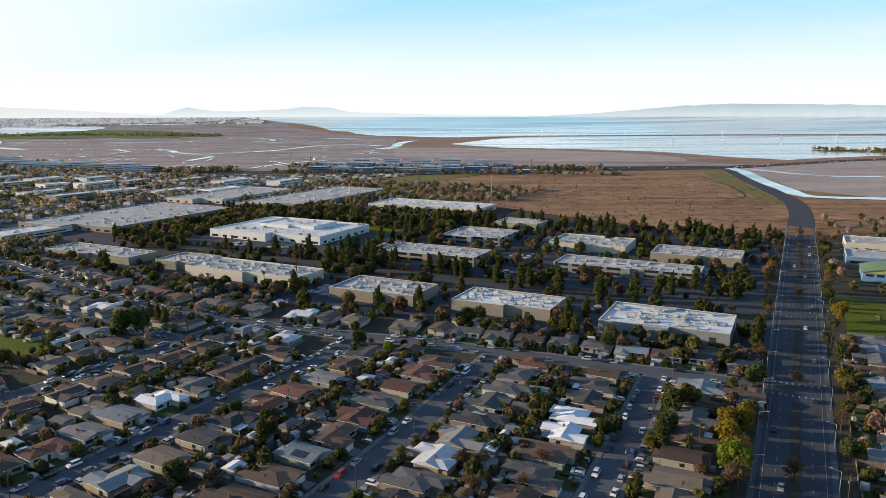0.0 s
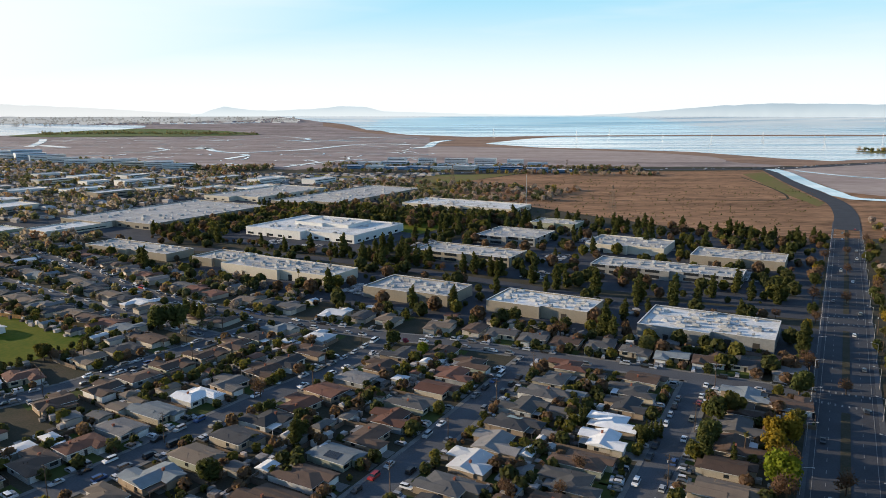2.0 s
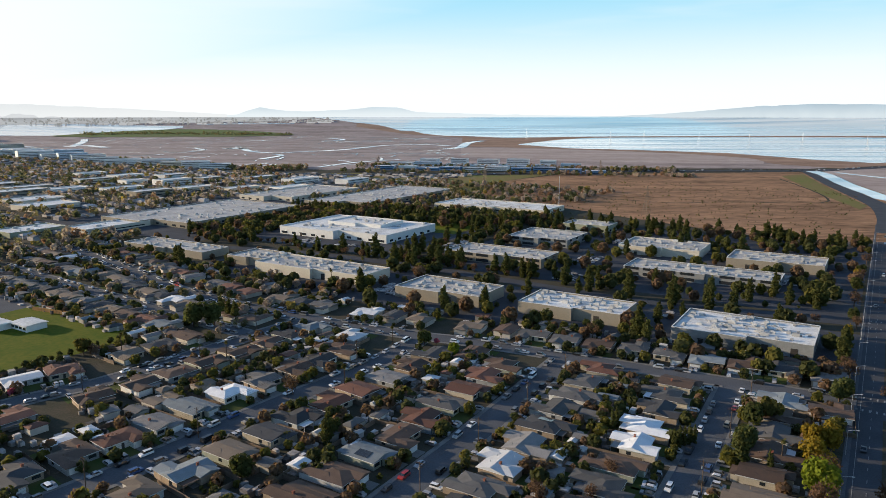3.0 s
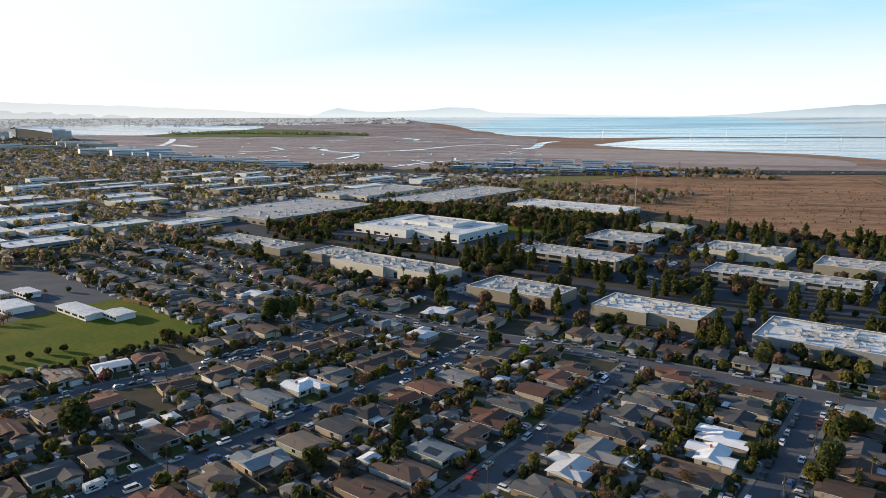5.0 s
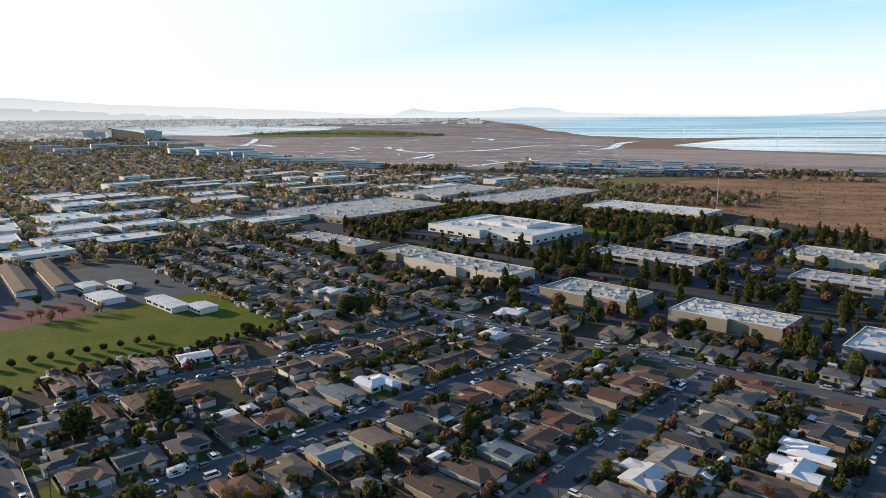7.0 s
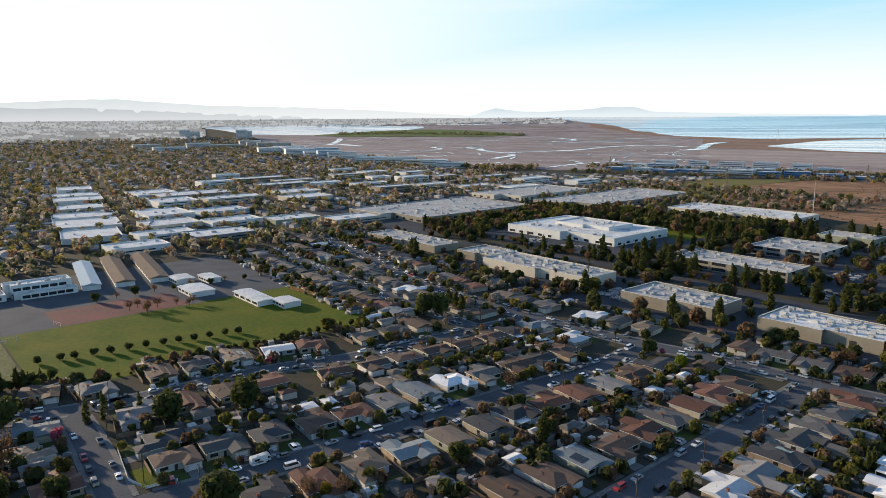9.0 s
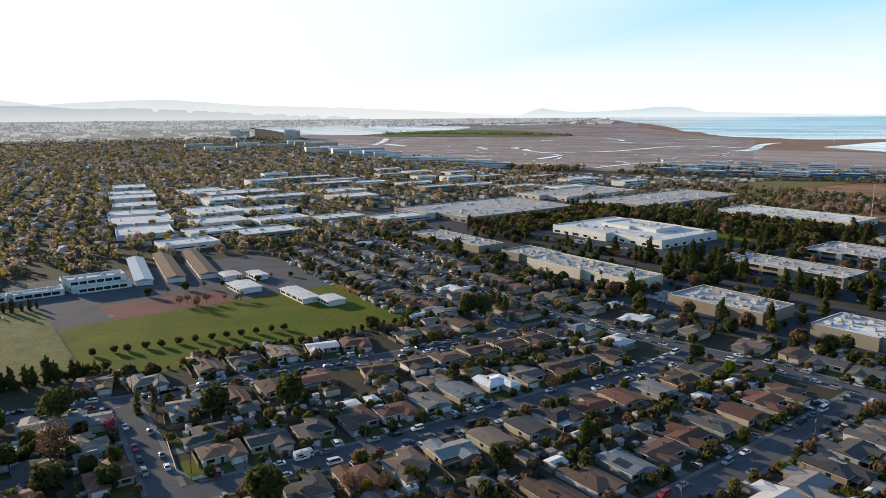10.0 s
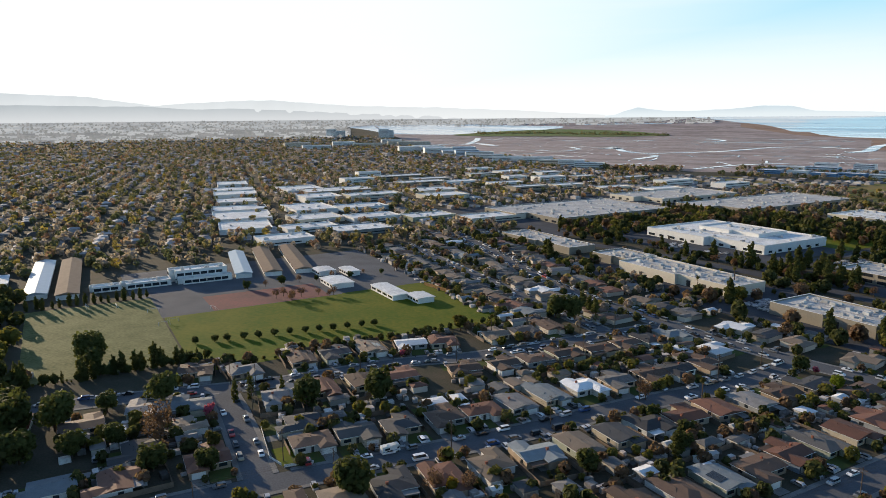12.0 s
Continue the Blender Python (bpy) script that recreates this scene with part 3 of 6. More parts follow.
for k in range(0, 80):
    for off in (-3.6, 3.6):
        u = 90 + k * 9
        p = [xy(u, 6.5 + off * 1.5 - 0.09), xy(u, 6.5 + off * 1.5 + 0.09), xy(u + 2.6, 6.5 + off * 1.5 + 0.09), xy(u + 2.6, 6.5 + off * 1.5 - 0.09)]
        s.face(*[(x, y, 0.13) for x, y in p])
for off in (-9.2, 9.2):
    ribbon(s, [xy(80, 6.5 + off), xy(840, 6.5 + off)], -0.08, 0.08, 0.13, step=400)
for u0 in (296, 310, 421, 436):
    for k in range(8):
        v0 = -2.2 + k * 2.4
        s.face(*[(*xy(a, b), 0.135) for a, b in ((u0, v0), (u0, v0 + 0.6), (u0 + 2.4, v0 + 0.6), (u0 + 2.4, v0))])
tagged(put("lane_marking", s.mesh("lane_marking", M["paint"])), "worn white painted lane lines and crossings", "road marking", kind="stuff")
s = Shape()
for a, b in ((150, 290), (318, 408), (446, 560), (600, 820)):
    ribbon(s, [xy(a, 6.5), xy(b, 6.5)], -1.5, 1.5, 0, 0.22, step=50)
tagged(put("median", s.mesh("median", M["soil"])), "raised planted median strip", "median", kind="structure")

# parking lots and open ground of the business park
def lot(u0, u1, v0, v1, mat, label, category, z=0.035, name="pavement"):
    return sheet(name, [xy(u0, v0), xy(u0, v1), xy(u1, v1), xy(u1, v0)], z, mat, label, category)


lot(322, 406, -440, -6, M["asphalt"], "dark asphalt car park round the business buildings", "car park")
lot(434, 690, -300, -8, M["asphalt"], "dark asphalt car park between office buildings", "car park", 0.03)
lot(440, 600, -520, -345, M["asphalt"], "dark asphalt yard round a large white building", "car park", 0.032)
lot(560, 680, -420, -345, M["field"], "mown green park lawn", "lawn", 0.06, "lawn")
lot(400, 900, -760, -520, M["asphalt"], "asphalt yard round long warehouses", "car park", 0.028)
lot(30, 215, -560, -424, M["street"], "grey asphalt schoolyard", "schoolyard", 0.045)
lot(42, 218, -424, -322, M["field"], "green school sports field", "lawn", 0.06, "lawn")
lot(-28, 41, -476, -342, M["turf"], "pale worn football pitch", "lawn", 0.064, "lawn")
lot(70, 142, -462, -424.5, M["clay"], "faded red sports courts", "court", 0.07, "court")
lot(404, 480, 30, 120, M["field"], "green sports field beside the boulevard", "lawn", 0.06, "lawn")
lot(150, 215, -426, -330, M["field"], "green play field by the fence", "lawn", 0.07, "lawn")

# ---- business buildings ----
TAKEN = []                  # footprints u0, u1, v0, v1 that keep houses and trees away
BR = random.Random(3)


UNITS = []
for k, (w, d, h) in enumerate(((2.6, 1.8, 1.3), (3.6, 2.2, 1.6), (1.4, 1.4, 0.9))):
    s = Shape()
    s.box(-w / 2, w / 2, -d / 2, d / 2, 0.12, h, 0.06, 0.06)
    s.box(-w / 2 - 0.1, w / 2 + 0.1, -d / 2 - 0.1, d / 2 + 0.1, 0, 0.14)
    s.rod((0, 0, h), (0, 0, h + 0.18), 0.45, 0.45, 8)
    if k < 2:
        s.box(w / 2, w / 2 + 0.9, -0.4, 0.4, 0.1, h * 0.55)
    UNITS.append(s.mesh("roof_unit", M["unit"]))
s = Shape()
s.box(-0.6, 0.6, -1.2, 1.2, 0, 0.35, 0.12, 0.12)
SKYLIGHT = s.mesh("skylight", M["white"])


def business(u0, u1, v0, v1, h, wall, roof, label, category="office building", units=10, bands=1, ends=True, turn=0.0, name="business_building", dock=0, spot=None):
    """A flat-roofed building with a parapet, window bands, doors and roof units; local x runs along V, y along U."""
    far = spot is not None
    if not far and h > 7 and name == "business_building":      # roofs are two metres lower, so stand further out
        h -= 2
        u0, u1, v0, v1 = (1.019 * q for q in (u0, u1, v0, v1))
    w, d = (v1 - v0), (u1 - u0)
    top = stand(name, spot if spot is not None else place((u0 + u1) / 2, (v0 + v1) / 2, turn), label, category, "business park")
    if spot is None:
        TAKEN.append((u0, u1, v0, v1))
    x, y = w / 2, d / 2
    notch = 0.02 if far else d * 0.18
    s = Shape()                                        # outline with one stepped-back corner
    out = [(-x, -y), (x * 0.1, -y), (x * 0.1, -y + notch * 0.5), (x, -y + notch * 0.5), (x, y), (-x, y)]
    n = len(out)
    t = 0.45
    inn = [(-x + t, -y + t), (x * 0.1 - t, -y + t), (x * 0.1 - t, -y + notch * 0.5 + t), (x - t, -y + notch * 0.5 + t), (x - t, y - t), (-x + t, y - t)]
    s.solid([(a, b, 0) for a, b in out] + [(a, b, h) for a, b in out] + [(a, b, h) for a, b in inn] + [(a, b, h - 0.95) for a, b in inn],
            [(i, (i + 1) % n, n + (i + 1) % n, n + i) for i in range(n)] + [(n + i, n + (i + 1) % n, 2 * n + (i + 1) % n, 2 * n + i) for i in range(n)]
            + [(2 * n + i, 2 * n + (i + 1) % n, 3 * n + (i + 1) % n, 3 * n + i) for i in range(n)])
    put("wall", s.mesh("wall", wall), top)
    s = Shape()
    s.face(*[(a, b, h - 0.75) for a, b in inn])
    put("roof", s.mesh("roof", roof), top)
    s = Shape()                                        # coping
    for (a, b), (c, e) in zip(out, out[1:] + out[:1]):
        q = Vector((c - a, e - b)).normalized()
        m = Vector((q.y, -q.x)) * 0.08
        i2 = Vector((-q.y, q.x)) * 0.5
        s.solid([(a + m.x, b + m.y, h), (c + m.x, e + m.y, h), (c + i2.x, e + i2.y, h), (a + i2.x, b + i2.y, h), (a + m.x, b + m.y, h + 0.14), (c + m.x, e + m.y, h + 0.14), (c + i2.x, e + i2.y, h + 0.14), (a + i2.x, b + i2.y, h + 0.14)],
                [(4, 5, 6, 7), (0, 1, 5, 4), (2, 3, 7, 6)])
    put("coping", s.mesh("coping", M["white"]), top)
    zs = [1.0] if bands == 1 else [1.0, 4.8]
    if far:
        for zz in [z for z in (1.0, 4.8, 8.4, 12, 16, 20, 24, 28, 32) if z + 2 < h]:
            lo, hi = (-x * BR.uniform(0.4, 0.9), x * BR.uniform(0.3, 0.9)) if name == "workshop" else (-x + 2, x - 2)
            s = Shape()
            s.box(lo, hi, -y - 0.08, -y + 0.2, zz + 0.4, zz + 1.4)
            put("window_band", s.mesh("window_band", M["glass"]), top)
    elif bands:
        for zz in zs:
            cnt = max(2, int(w / 12))
            for i in range(cnt):
                cx = -x + (i + 0.5) * w / cnt
                front = -y if cx < x * 0.1 - 2 else -y + notch * 0.5
                if abs(cx - x * 0.1) < 3:
                    continue
                ww = w / cnt * (0.38 if bands == 2 else BR.choice((0.16, 0.2, 0.3)))
                s = Shape()
                s.box(cx - ww, cx + ww, front - 0.06, front + 0.2, zz, zz + 1.9)
                wob = put("window", s.mesh("window", M["glass"]), top)
                s = Shape()
                for q in range(5):
                    mx = cx - ww + q * ww / 2
                    s.box(mx - 0.06, mx + 0.06, front - 0.1, front, zz, zz + 1.9)
                s.box(cx - ww, cx + ww, front - 0.14, front, zz - 0.12, zz)
                put("window_frame", s.mesh("window_frame", M["dark"]), wob)
            if ends:
                for sx in (-x, x):
                    many = max(1, int(d / (5.5 if name == "school_building" else 14)))
                    for i in range(many):
                        cy = -y + notch * 0.6 + (i + 0.5) * (d - notch) / many
                        s = Shape()
                        s.box(sx - 0.06, sx + 0.06, cy - 2.2, cy + 2.2, zz, zz + 1.9)
                        put("window", s.mesh("window", M["glass"]), top)
    for i in range(dock):
        cx = x * 0.15 + (i + 0.5) * (x * 0.8) / dock
        s = Shape()
        s.box(cx - 1.6, cx + 1.6, -y + notch * 0.5 - 0.07, -y + notch * 0.5 + 0.1, 0.05, 4.2)
        put("loading_door", s.mesh("loading_door", M["dark"]), top)
    if far:
        for i in range(units):
            put("roof_unit", UNITS[i % 3], top, at=pose(BR.uniform(-x * 0.8, x * 0.8), BR.uniform(-y * 0.5, y * 0.8), h - 0.75))
        return top
    s = Shape()
    s.box(-x * 0.55 - 1.4, -x * 0.55 + 1.4, -y - 0.9, -y + 0.1, 2.9, 3.15)
    s.box(-x * 0.55 - 1.2, -x * 0.55 + 1.2, -y - 0.09, -y + 0.1, 0.02, 2.5)
    put("entrance", s.mesh("entrance", M["dark"]), top)
    spots = []
    for i in range(units * 3):
        if len(spots) >= units:
            break
        p = Vector((BR.uniform(-x + 3, x - 3), BR.uniform(-y + notch * 0.5 + 3, y - 3)))
        if all((p - q).length > 4 for q in spots):
            spots.append(p)
    for i, p in enumerate(spots):
        put("roof_unit", UNITS[i % 3], top, at=pose(p.x, p.y, h - 0.75, 0, 0, BR.choice((0, 90, 180, 270))))
    if category == "warehouse":
        for i in range(int(w / 17)):
            for j in range(int(d / 24)):
                put("skylight", SKYLIGHT, top, at=pose(-x + 8 + i * 17, -y + notch + 6 + j * 24, h - 0.75))
    s = Shape()                                         # pipes over the roof
    for i in range(4):
        a = BR.uniform(-y + notch + 1, y - 2)
        s.box(-x * BR.uniform(0.3, 0.9), x * BR.uniform(0.2, 0.9), a - 0.12, a + 0.12, h - 0.74, h - 0.5)
    put("roof_pipe", s.mesh("roof_pipe", M["unit"]), top)
    return top


business(340, 380, -86, -23, 9, M["greywall"], M["tpo"], "grey tilt-up business building with a white cluttered flat roof", bands=0, units=40, dock=2)
business(344, 376, -172, -114, 9, M["beige"], M["tpo"], "tan business building with a white flat roof and roof units", bands=0, units=36, dock=1)
business(337, 372, -252, -195, 9, M["beige"], M["tpodull"], "tan low building with a pale flat roof and dark doors", bands=0, units=26, dock=3)
business(344, 377, -380, -285, 9, M["cream"], M["tpodull"], "long cream industrial building with a cluttered pale roof", bands=0, units=40, dock=3)
business(352, 382, -418, -381, 8.4, M["beige"], M["tpodull"], "tan stepped end of a long industrial building", bands=0, units=14)
business(346, 375, -535, -442, 8, M["beige"], M["tpodull"], "tan low business building with a white-edged roof", bands=0, units=22)
business(470, 556, -480, -362, 9.5, M["white"], M["tpo"], "large white headquarters building with a glassy front", units=26, bands=1)
business(506, 546, -452, -392, 11.8, M["white"], M["tpo"], "white raised upper storey of a headquarters building", units=8, bands=0, ends=False)
business(453, 490, -288, -208, 9, M["beige"], M["tpodull"], "tan two-storey office building with ribbon windows", units=22, bands=2)
business(536, 588, -276, -222, 9, M["greywall"], M["tpodull"], "grey flat-roofed office building with many roof units", units=18, bands=2)
business(628, 658, -262, -218, 9, M["greenwall"], M["tpodull"], "sage green flat-roofed building among trees", units=6)
business(545, 590, -180, -118, 9, M["cream"], M["tpodull"], "cream office building with a grey cluttered roof", bands=0, units=30)
business(470, 502, -152, -53, 8.5, M["greywall"], M["tpodull"], "long grey office building with dark ribbon windows", units=30, bands=2)
business(535, 572, -96, -32, 9, M["beige"], M["tpodull"], "tan business building beside the dry field", bands=0, units=26)
business(700, 760, -455, -315, 8, M["cream"], M["tpo"], "long low white-roofed warehouse", "warehouse", units=26)
business(640, 850, -606, -520, 8, M["beige"], M["tpodull"], "huge grey-roofed warehouse with rows of skylights", "warehouse", units=50)
business(425, 600, -690, -575, 8, M["beige"], M["tpodull"], "huge grey-roofed warehouse beside a wooded street", "warehouse", units=50)
business(640, 790, -720, -640, 8, M["cream"], M["tpodull"], "long grey-roofed warehouse block", "warehouse", units=24)
# right side of the boulevard
business(600, 636, 38, 96, 6, M["bluewall"], M["tpodull"], "low blue-walled hall beside the sports field", "hall", units=4)
business(660, 700, 40, 110, 7, M["cream"], M["tpodull"], "cream low commercial building by the boulevard", units=8)


def gym(u, v, w, d):
    """A sports hall under a barrel roof."""
    top = stand("sports_hall", place(u, v), "sports hall with a yellow-green barrel roof", "sports hall")
    TAKEN.append((u - d / 2, u + d / 2, v - w / 2, v + w / 2))
    s = Shape()
    s.box(-w / 2, w / 2, -d / 2, d / 2, 0, 6)
    put("wall", s.mesh("wall", M["bluewall"]), top)
    arc = [(-w / 2 - 0.8 + (w + 1.6) * k / 14, 6 + 3.6 * math.sin(math.pi * k / 14)) for k in range(15)]
    s = Shape()
    for (x0, z0), (x1, z1) in zip(arc, arc[1:]):
        s.solid([(x0, -d / 2 - 0.8, z0), (x1, -d / 2 - 0.8, z1), (x1, d / 2 + 0.8, z1), (x0, d / 2 + 0.8, z0), (x0, -d / 2 - 0.8, z0 + 0.3), (x1, -d / 2 - 0.8, z1 + 0.3), (x1, d / 2 + 0.8, z1 + 0.3), (x0, d / 2 + 0.8, z0 + 0.3)],
                [(3, 2, 1, 0), (4, 5, 6, 7), (0, 1, 5, 4), (2, 3, 7, 6)])
    put("roof", s.mesh("roof", material("green barrel roof", (0.16, 0.24, 0.12), (0.12, 0.19, 0.1), 0.2, 0.5)), top)
    for sy in (-1, 1):
        s = Shape()
        s.face(*[(x, sy * (d / 2 + 0.1), z) for x, z in (arc if sy < 0 else arc[::-1])])
        put("gable", s.mesh("gable", material("yellow gable panel", (0.5, 0.42, 0.12), None, 0.3, 0.7)), top)
    for k in range(6):
        s = Shape()
        s.box(-w / 2 + 2 + k * (w - 4) / 6, -w / 2 + 2 + (k + 0.7) * (w - 4) / 6, -d / 2 - 0.06, -d / 2 + 0.05, 3.5, 5.2)
        put("window", s.mesh("window", M["glass"]), top)


gym(556, 66, 42, 30)

# far offices on the shore: white and blue, two and three storeys
def blockrow(spots, w, d, h, wall, label, name="office_block"):
    for (x, y, turn) in spots:
        hh = h * BR.uniform(0.65, 1.25)
        business(0, d * BR.uniform(0.8, 1.2), 0, w * BR.uniform(0.8, 1.3), hh, wall if BR.random() < 0.5 else M["white"], M["tpo"], label, units=1, bands=2, ends=False, name=name, spot=pose(x, y, 0, 0, 0, turn))


def polar_spots(rows, turn):
    return [(*around(az, r), -az + turn) for az, r in rows]


blockrow([(-255 + k * 46, 1430 - 7 * k + BR.uniform(-30, 40), -6 + BR.uniform(-8, 8)) for k in range(10)], 40, 26, 8, M["bluewall"], "white and blue shore office block")
blockrow([(-235 + k * 60, 1500 - 5 * k + BR.uniform(-20, 40), -6) for k in range(7)], 46, 26, 10, M["paleblue"], "white shore office block with ribbon windows")
blockrow([(-180 + k * 66, 1590 + BR.uniform(-20, 30), -6) for k in range(5)], 40, 26, 12, M["white"], "white shore office block near the levee")
blockrow(polar_spots([(-22.9, 1540), (-24.3, 1570), (-25.5, 1610), (-26.9, 1700), (-28.2, 1720), (-29.3, 1725), (-30.6, 1840)], 0), 62, 32, 13, M["cream"], "white office block at the marsh edge")
blockrow(polar_spots([(-31.6, 1930), (-32.6, 1960), (-33.7, 2010), (-34.9, 2060), (-33.0, 2100), (-34.3, 2200), (-35.3, 2230), (-36.2, 2260), (-37.2, 2240), (-35.8, 2400)], 8), 74, 44, 17, M["paleblue"], "pale research campus block")
blockrow(polar_spots([(-36.8, 2700), (-37.8, 2760), (-38.6, 2820), (-40.4, 2660), (-42.4, 2700), (-44.5, 2500), (-46, 2700)], 5), 95, 40, 16, M["cream"], "long pale office block by the lagoon")
for az, r, hh in ((-39.2, 3330, 40), (-38.8, 3350, 34), (-43.3, 3400, 38), (-42.6, 3420, 30)):
    x, y = around(az, r)
    business(0, 30, 0, 46, hh, M["white"], M["tpo"], "tall pale office tower by the lagoon", units=1, bands=2, ends=False, name="office_tower", spot=pose(x, y, lift(x, y), 0, 0, -az))
# commercial streets behind the school
blockrow([(-575 - k * 62, 468 + 48 * k, 143) for k in range(7)], 52, 56, 5.5, M["cream"], "white-roofed workshop building behind the school", "workshop")
for x, y, w, d, h, wall, lab in (
    (-488, 440, 42, 24, 6, "white", "low pale commercial building"), (-520, 503, 46, 24, 5, "white", "low pale commercial building"), (-468, 520, 50, 30, 6, "greywall", "grey flat-roofed commercial building"),
    (-512, 592, 48, 26, 6, "white", "bright white-roofed commercial building"), (-560, 552, 46, 34, 6, "cream", "low cream commercial building"), (-622, 605, 44, 50, 7, "white", "large pale workshop with a white roof"),
    (-686, 688, 44, 36, 9, "white", "white two-storey commercial building"), (-800, 765, 52, 52, 6, "white", "low pale commercial building"), (-735, 775, 90, 40, 7, "beige", "tan warehouse with a pale roof"),
    (-815, 912, 46, 22, 10, "white", "white two-storey office building"), (-578, 650, 50, 28, 6, "paleblue", "low pale blue commercial building"), (-640, 745, 66, 26, 9, "cream", "tan and green commercial building"),
    (-790, 1000, 78, 26, 9, "beige", "tan two-storey office building with dark windows"), (-690, 925, 70, 26, 9, "beige", "tan two-storey office building among trees"), (-612, 852, 56, 34, 7, "cream", "pale low warehouse among trees"),
    (-560, 800, 52, 34, 7, "cream", "pale low warehouse among trees"), (-462, 628, 46, 26, 6, "greenwall", "low sage commercial building"), (-400, 660, 60, 26, 6, "cream", "low pale commercial building among trees")):
    business(0, d * 1.35, 0, w * 1.15, h * 0.85, M[wall], M["tpo"], lab, units=4, bands=2, ends=False, name="workshop", spot=pose(x, y, 0, 0, 0, 63))
blockrow([(-500 - k * 75, 960 + 12 * k + BR.uniform(-30, 30), 60) for k in range(6)], 50, 26, 8, M["beige"], "tan two-storey office building among trees")
blockrow([(-330 - k * 72, 1010 + 20 * k + BR.uniform(-30, 30), 60) for k in range(6)], 44, 26, 7, M["cream"], "cream low office building among trees")
blockrow([(-260 - k * 85, 1130 + 22 * k + BR.uniform(-35, 35), 65) for k in range(7)], 52, 28, 8, M["beige"], "low flat-roofed business building among trees")

# ---- school ----
def hall(u, v, w, d, h, roofmat, label, turn=0.0, rise=1.4, windows=4):
    top = stand("school_building", place(u, v, turn), label, "school building", "school")
    TAKEN.append((u - d / 2, u + d / 2, v - w / 2, v + w / 2))
    s = Shape()
    s.box(-w / 2, w / 2, -d / 2, d / 2, 0, h)
    put("wall", s.mesh("wall", M["white"]), top)
    s = Shape()
    s.hip(-w / 2, w / 2, -d / 2, d / 2, h, rise, 0.7, 0.25, True)
    put("roof", s.mesh("roof", roofmat), top)
    for i in range(windows):
        for long_y in (-1, 1):
            s = Shape()
            if w >= d:
                cx = -w / 2 + (i + 0.5) * w / windows
                s.box(cx - w / windows * 0.36, cx + w / windows * 0.36, long_y * d / 2 - 0.05, long_y * d / 2 + 0.05, 1.1, 2.4)
            else:
                cy = -d / 2 + (i + 0.5) * d / windows
                s.box(long_y * w / 2 - 0.05, long_y * w / 2 + 0.05, cy - d / windows * 0.36, cy + d / windows * 0.36, 1.1, 2.4)
            put("window", s.mesh("window", M["glass"]), top)
    return top


blue_metal = material("pale blue metal roof", (0.42, 0.48, 0.52), (0.36, 0.42, 0.46), 0.2, 0.4, 0.3)
brown_roof = material("brown composition roof", (0.22, 0.165, 0.125), (0.17, 0.13, 0.1), 0.3, 0.9)
for u0, u1, v0, v1, h, un in ((27, 58, -518, -507, 4.2, 2), (58, 96, -524, -510, 8.6, 4), (62, 98, -509.8, -503, 4.2, 2), (8, 26.5, -517, -508, 4.0, 1)):
    business(u0, u1, v0, v1, h, M["white"], M["tpo"], "white school block with ribbon windows", "school building", units=un, bands=2 if h > 5 else 1, name="school_building")
for u, v, w, d, lab, mat in ((113, -546, 88, 11, "long white school wing with a pale roof", blue_metal), (134, -548, 100, 12, "long brown-roofed wing of the school", brown_roof), (156, -546, 100, 12, "long brown-roofed wing of the school", brown_roof),
                             (-20, -568, 118, 13, "long shed with a pale blue metal roof", blue_metal), (-2, -562, 126, 13, "long brown-roofed shed of the school", brown_roof), (-48, -570, 30, 16, "low white block of the school", M["tpo"]),
                             (160, -488, 16, 12, "white portable classroom beside the schoolyard", M["tpo"]), (156, -450, 24, 15, "white portable classroom beside the schoolyard", M["tpo"]), (176, -478, 18, 9, "white portable classroom beside the schoolyard", M["tpo"]), (176, -408, 34, 11, "long white classroom building on the grass", M["tpo"]), (186, -384, 15, 11, "white portable classroom with a plain roof", M["tpo"])):
    hall(u, v, w, d, 3.2, mat, lab, -9 if u > 100 and w > 60 else -3 if w > 60 else 0, rise=0.5 if mat is M["tpo"] else 1.5, windows=max(4, int(w / 7)))

# cedar fence round the play field
def board_fence(a, b, h, mat, label, name="board_fence"):
    a, b = Vector(a), Vector(b)
    length = (b - a).length
    top = stand(name, pose(a.x, a.y, 0, 0, 0, math.degrees(math.atan2(b.y - a.y, b.x - a.x))), label, "fence")
    n = int(length / 2.4)
    s = Shape()
    s.box(0, 2.34, -0.03, 0.03, 0.05, h)
    bay = s.mesh("panel", mat)
    s = Shape()
    s.box(-0.06, 0.06, -0.09, 0.09, 0, h + 0.1)
    post = s.mesh("post", mat)
    for i in range(n):
        put("panel", bay, top, at=pose(i * 2.4 + 0.03, 0, 0))
        put("post", post, top, at=pose(i * 2.4, 0, 0))
    return top


board_fence(xy(206, -418), xy(220, -336), 2.2, M["orange"], "new orange cedar board fence beside the grass")

board_fence(xy(52, -250), xy(48.5, -226), 1.0, M["white"], "low white board fence round a corner garden")
board_fence(xy(48.5, -226), xy(51, -217.5), 1.0, M["white"], "low white board fence at a street corner")
board_fence(xy(51, -217.5), xy(62, -215.5), 1.0, M["white"], "low white board fence along the street")
lot(50.5, 60, -232, -218.5, M["field"], "bright green corner lawn behind a white fence", "lawn", 0.05, "lawn")
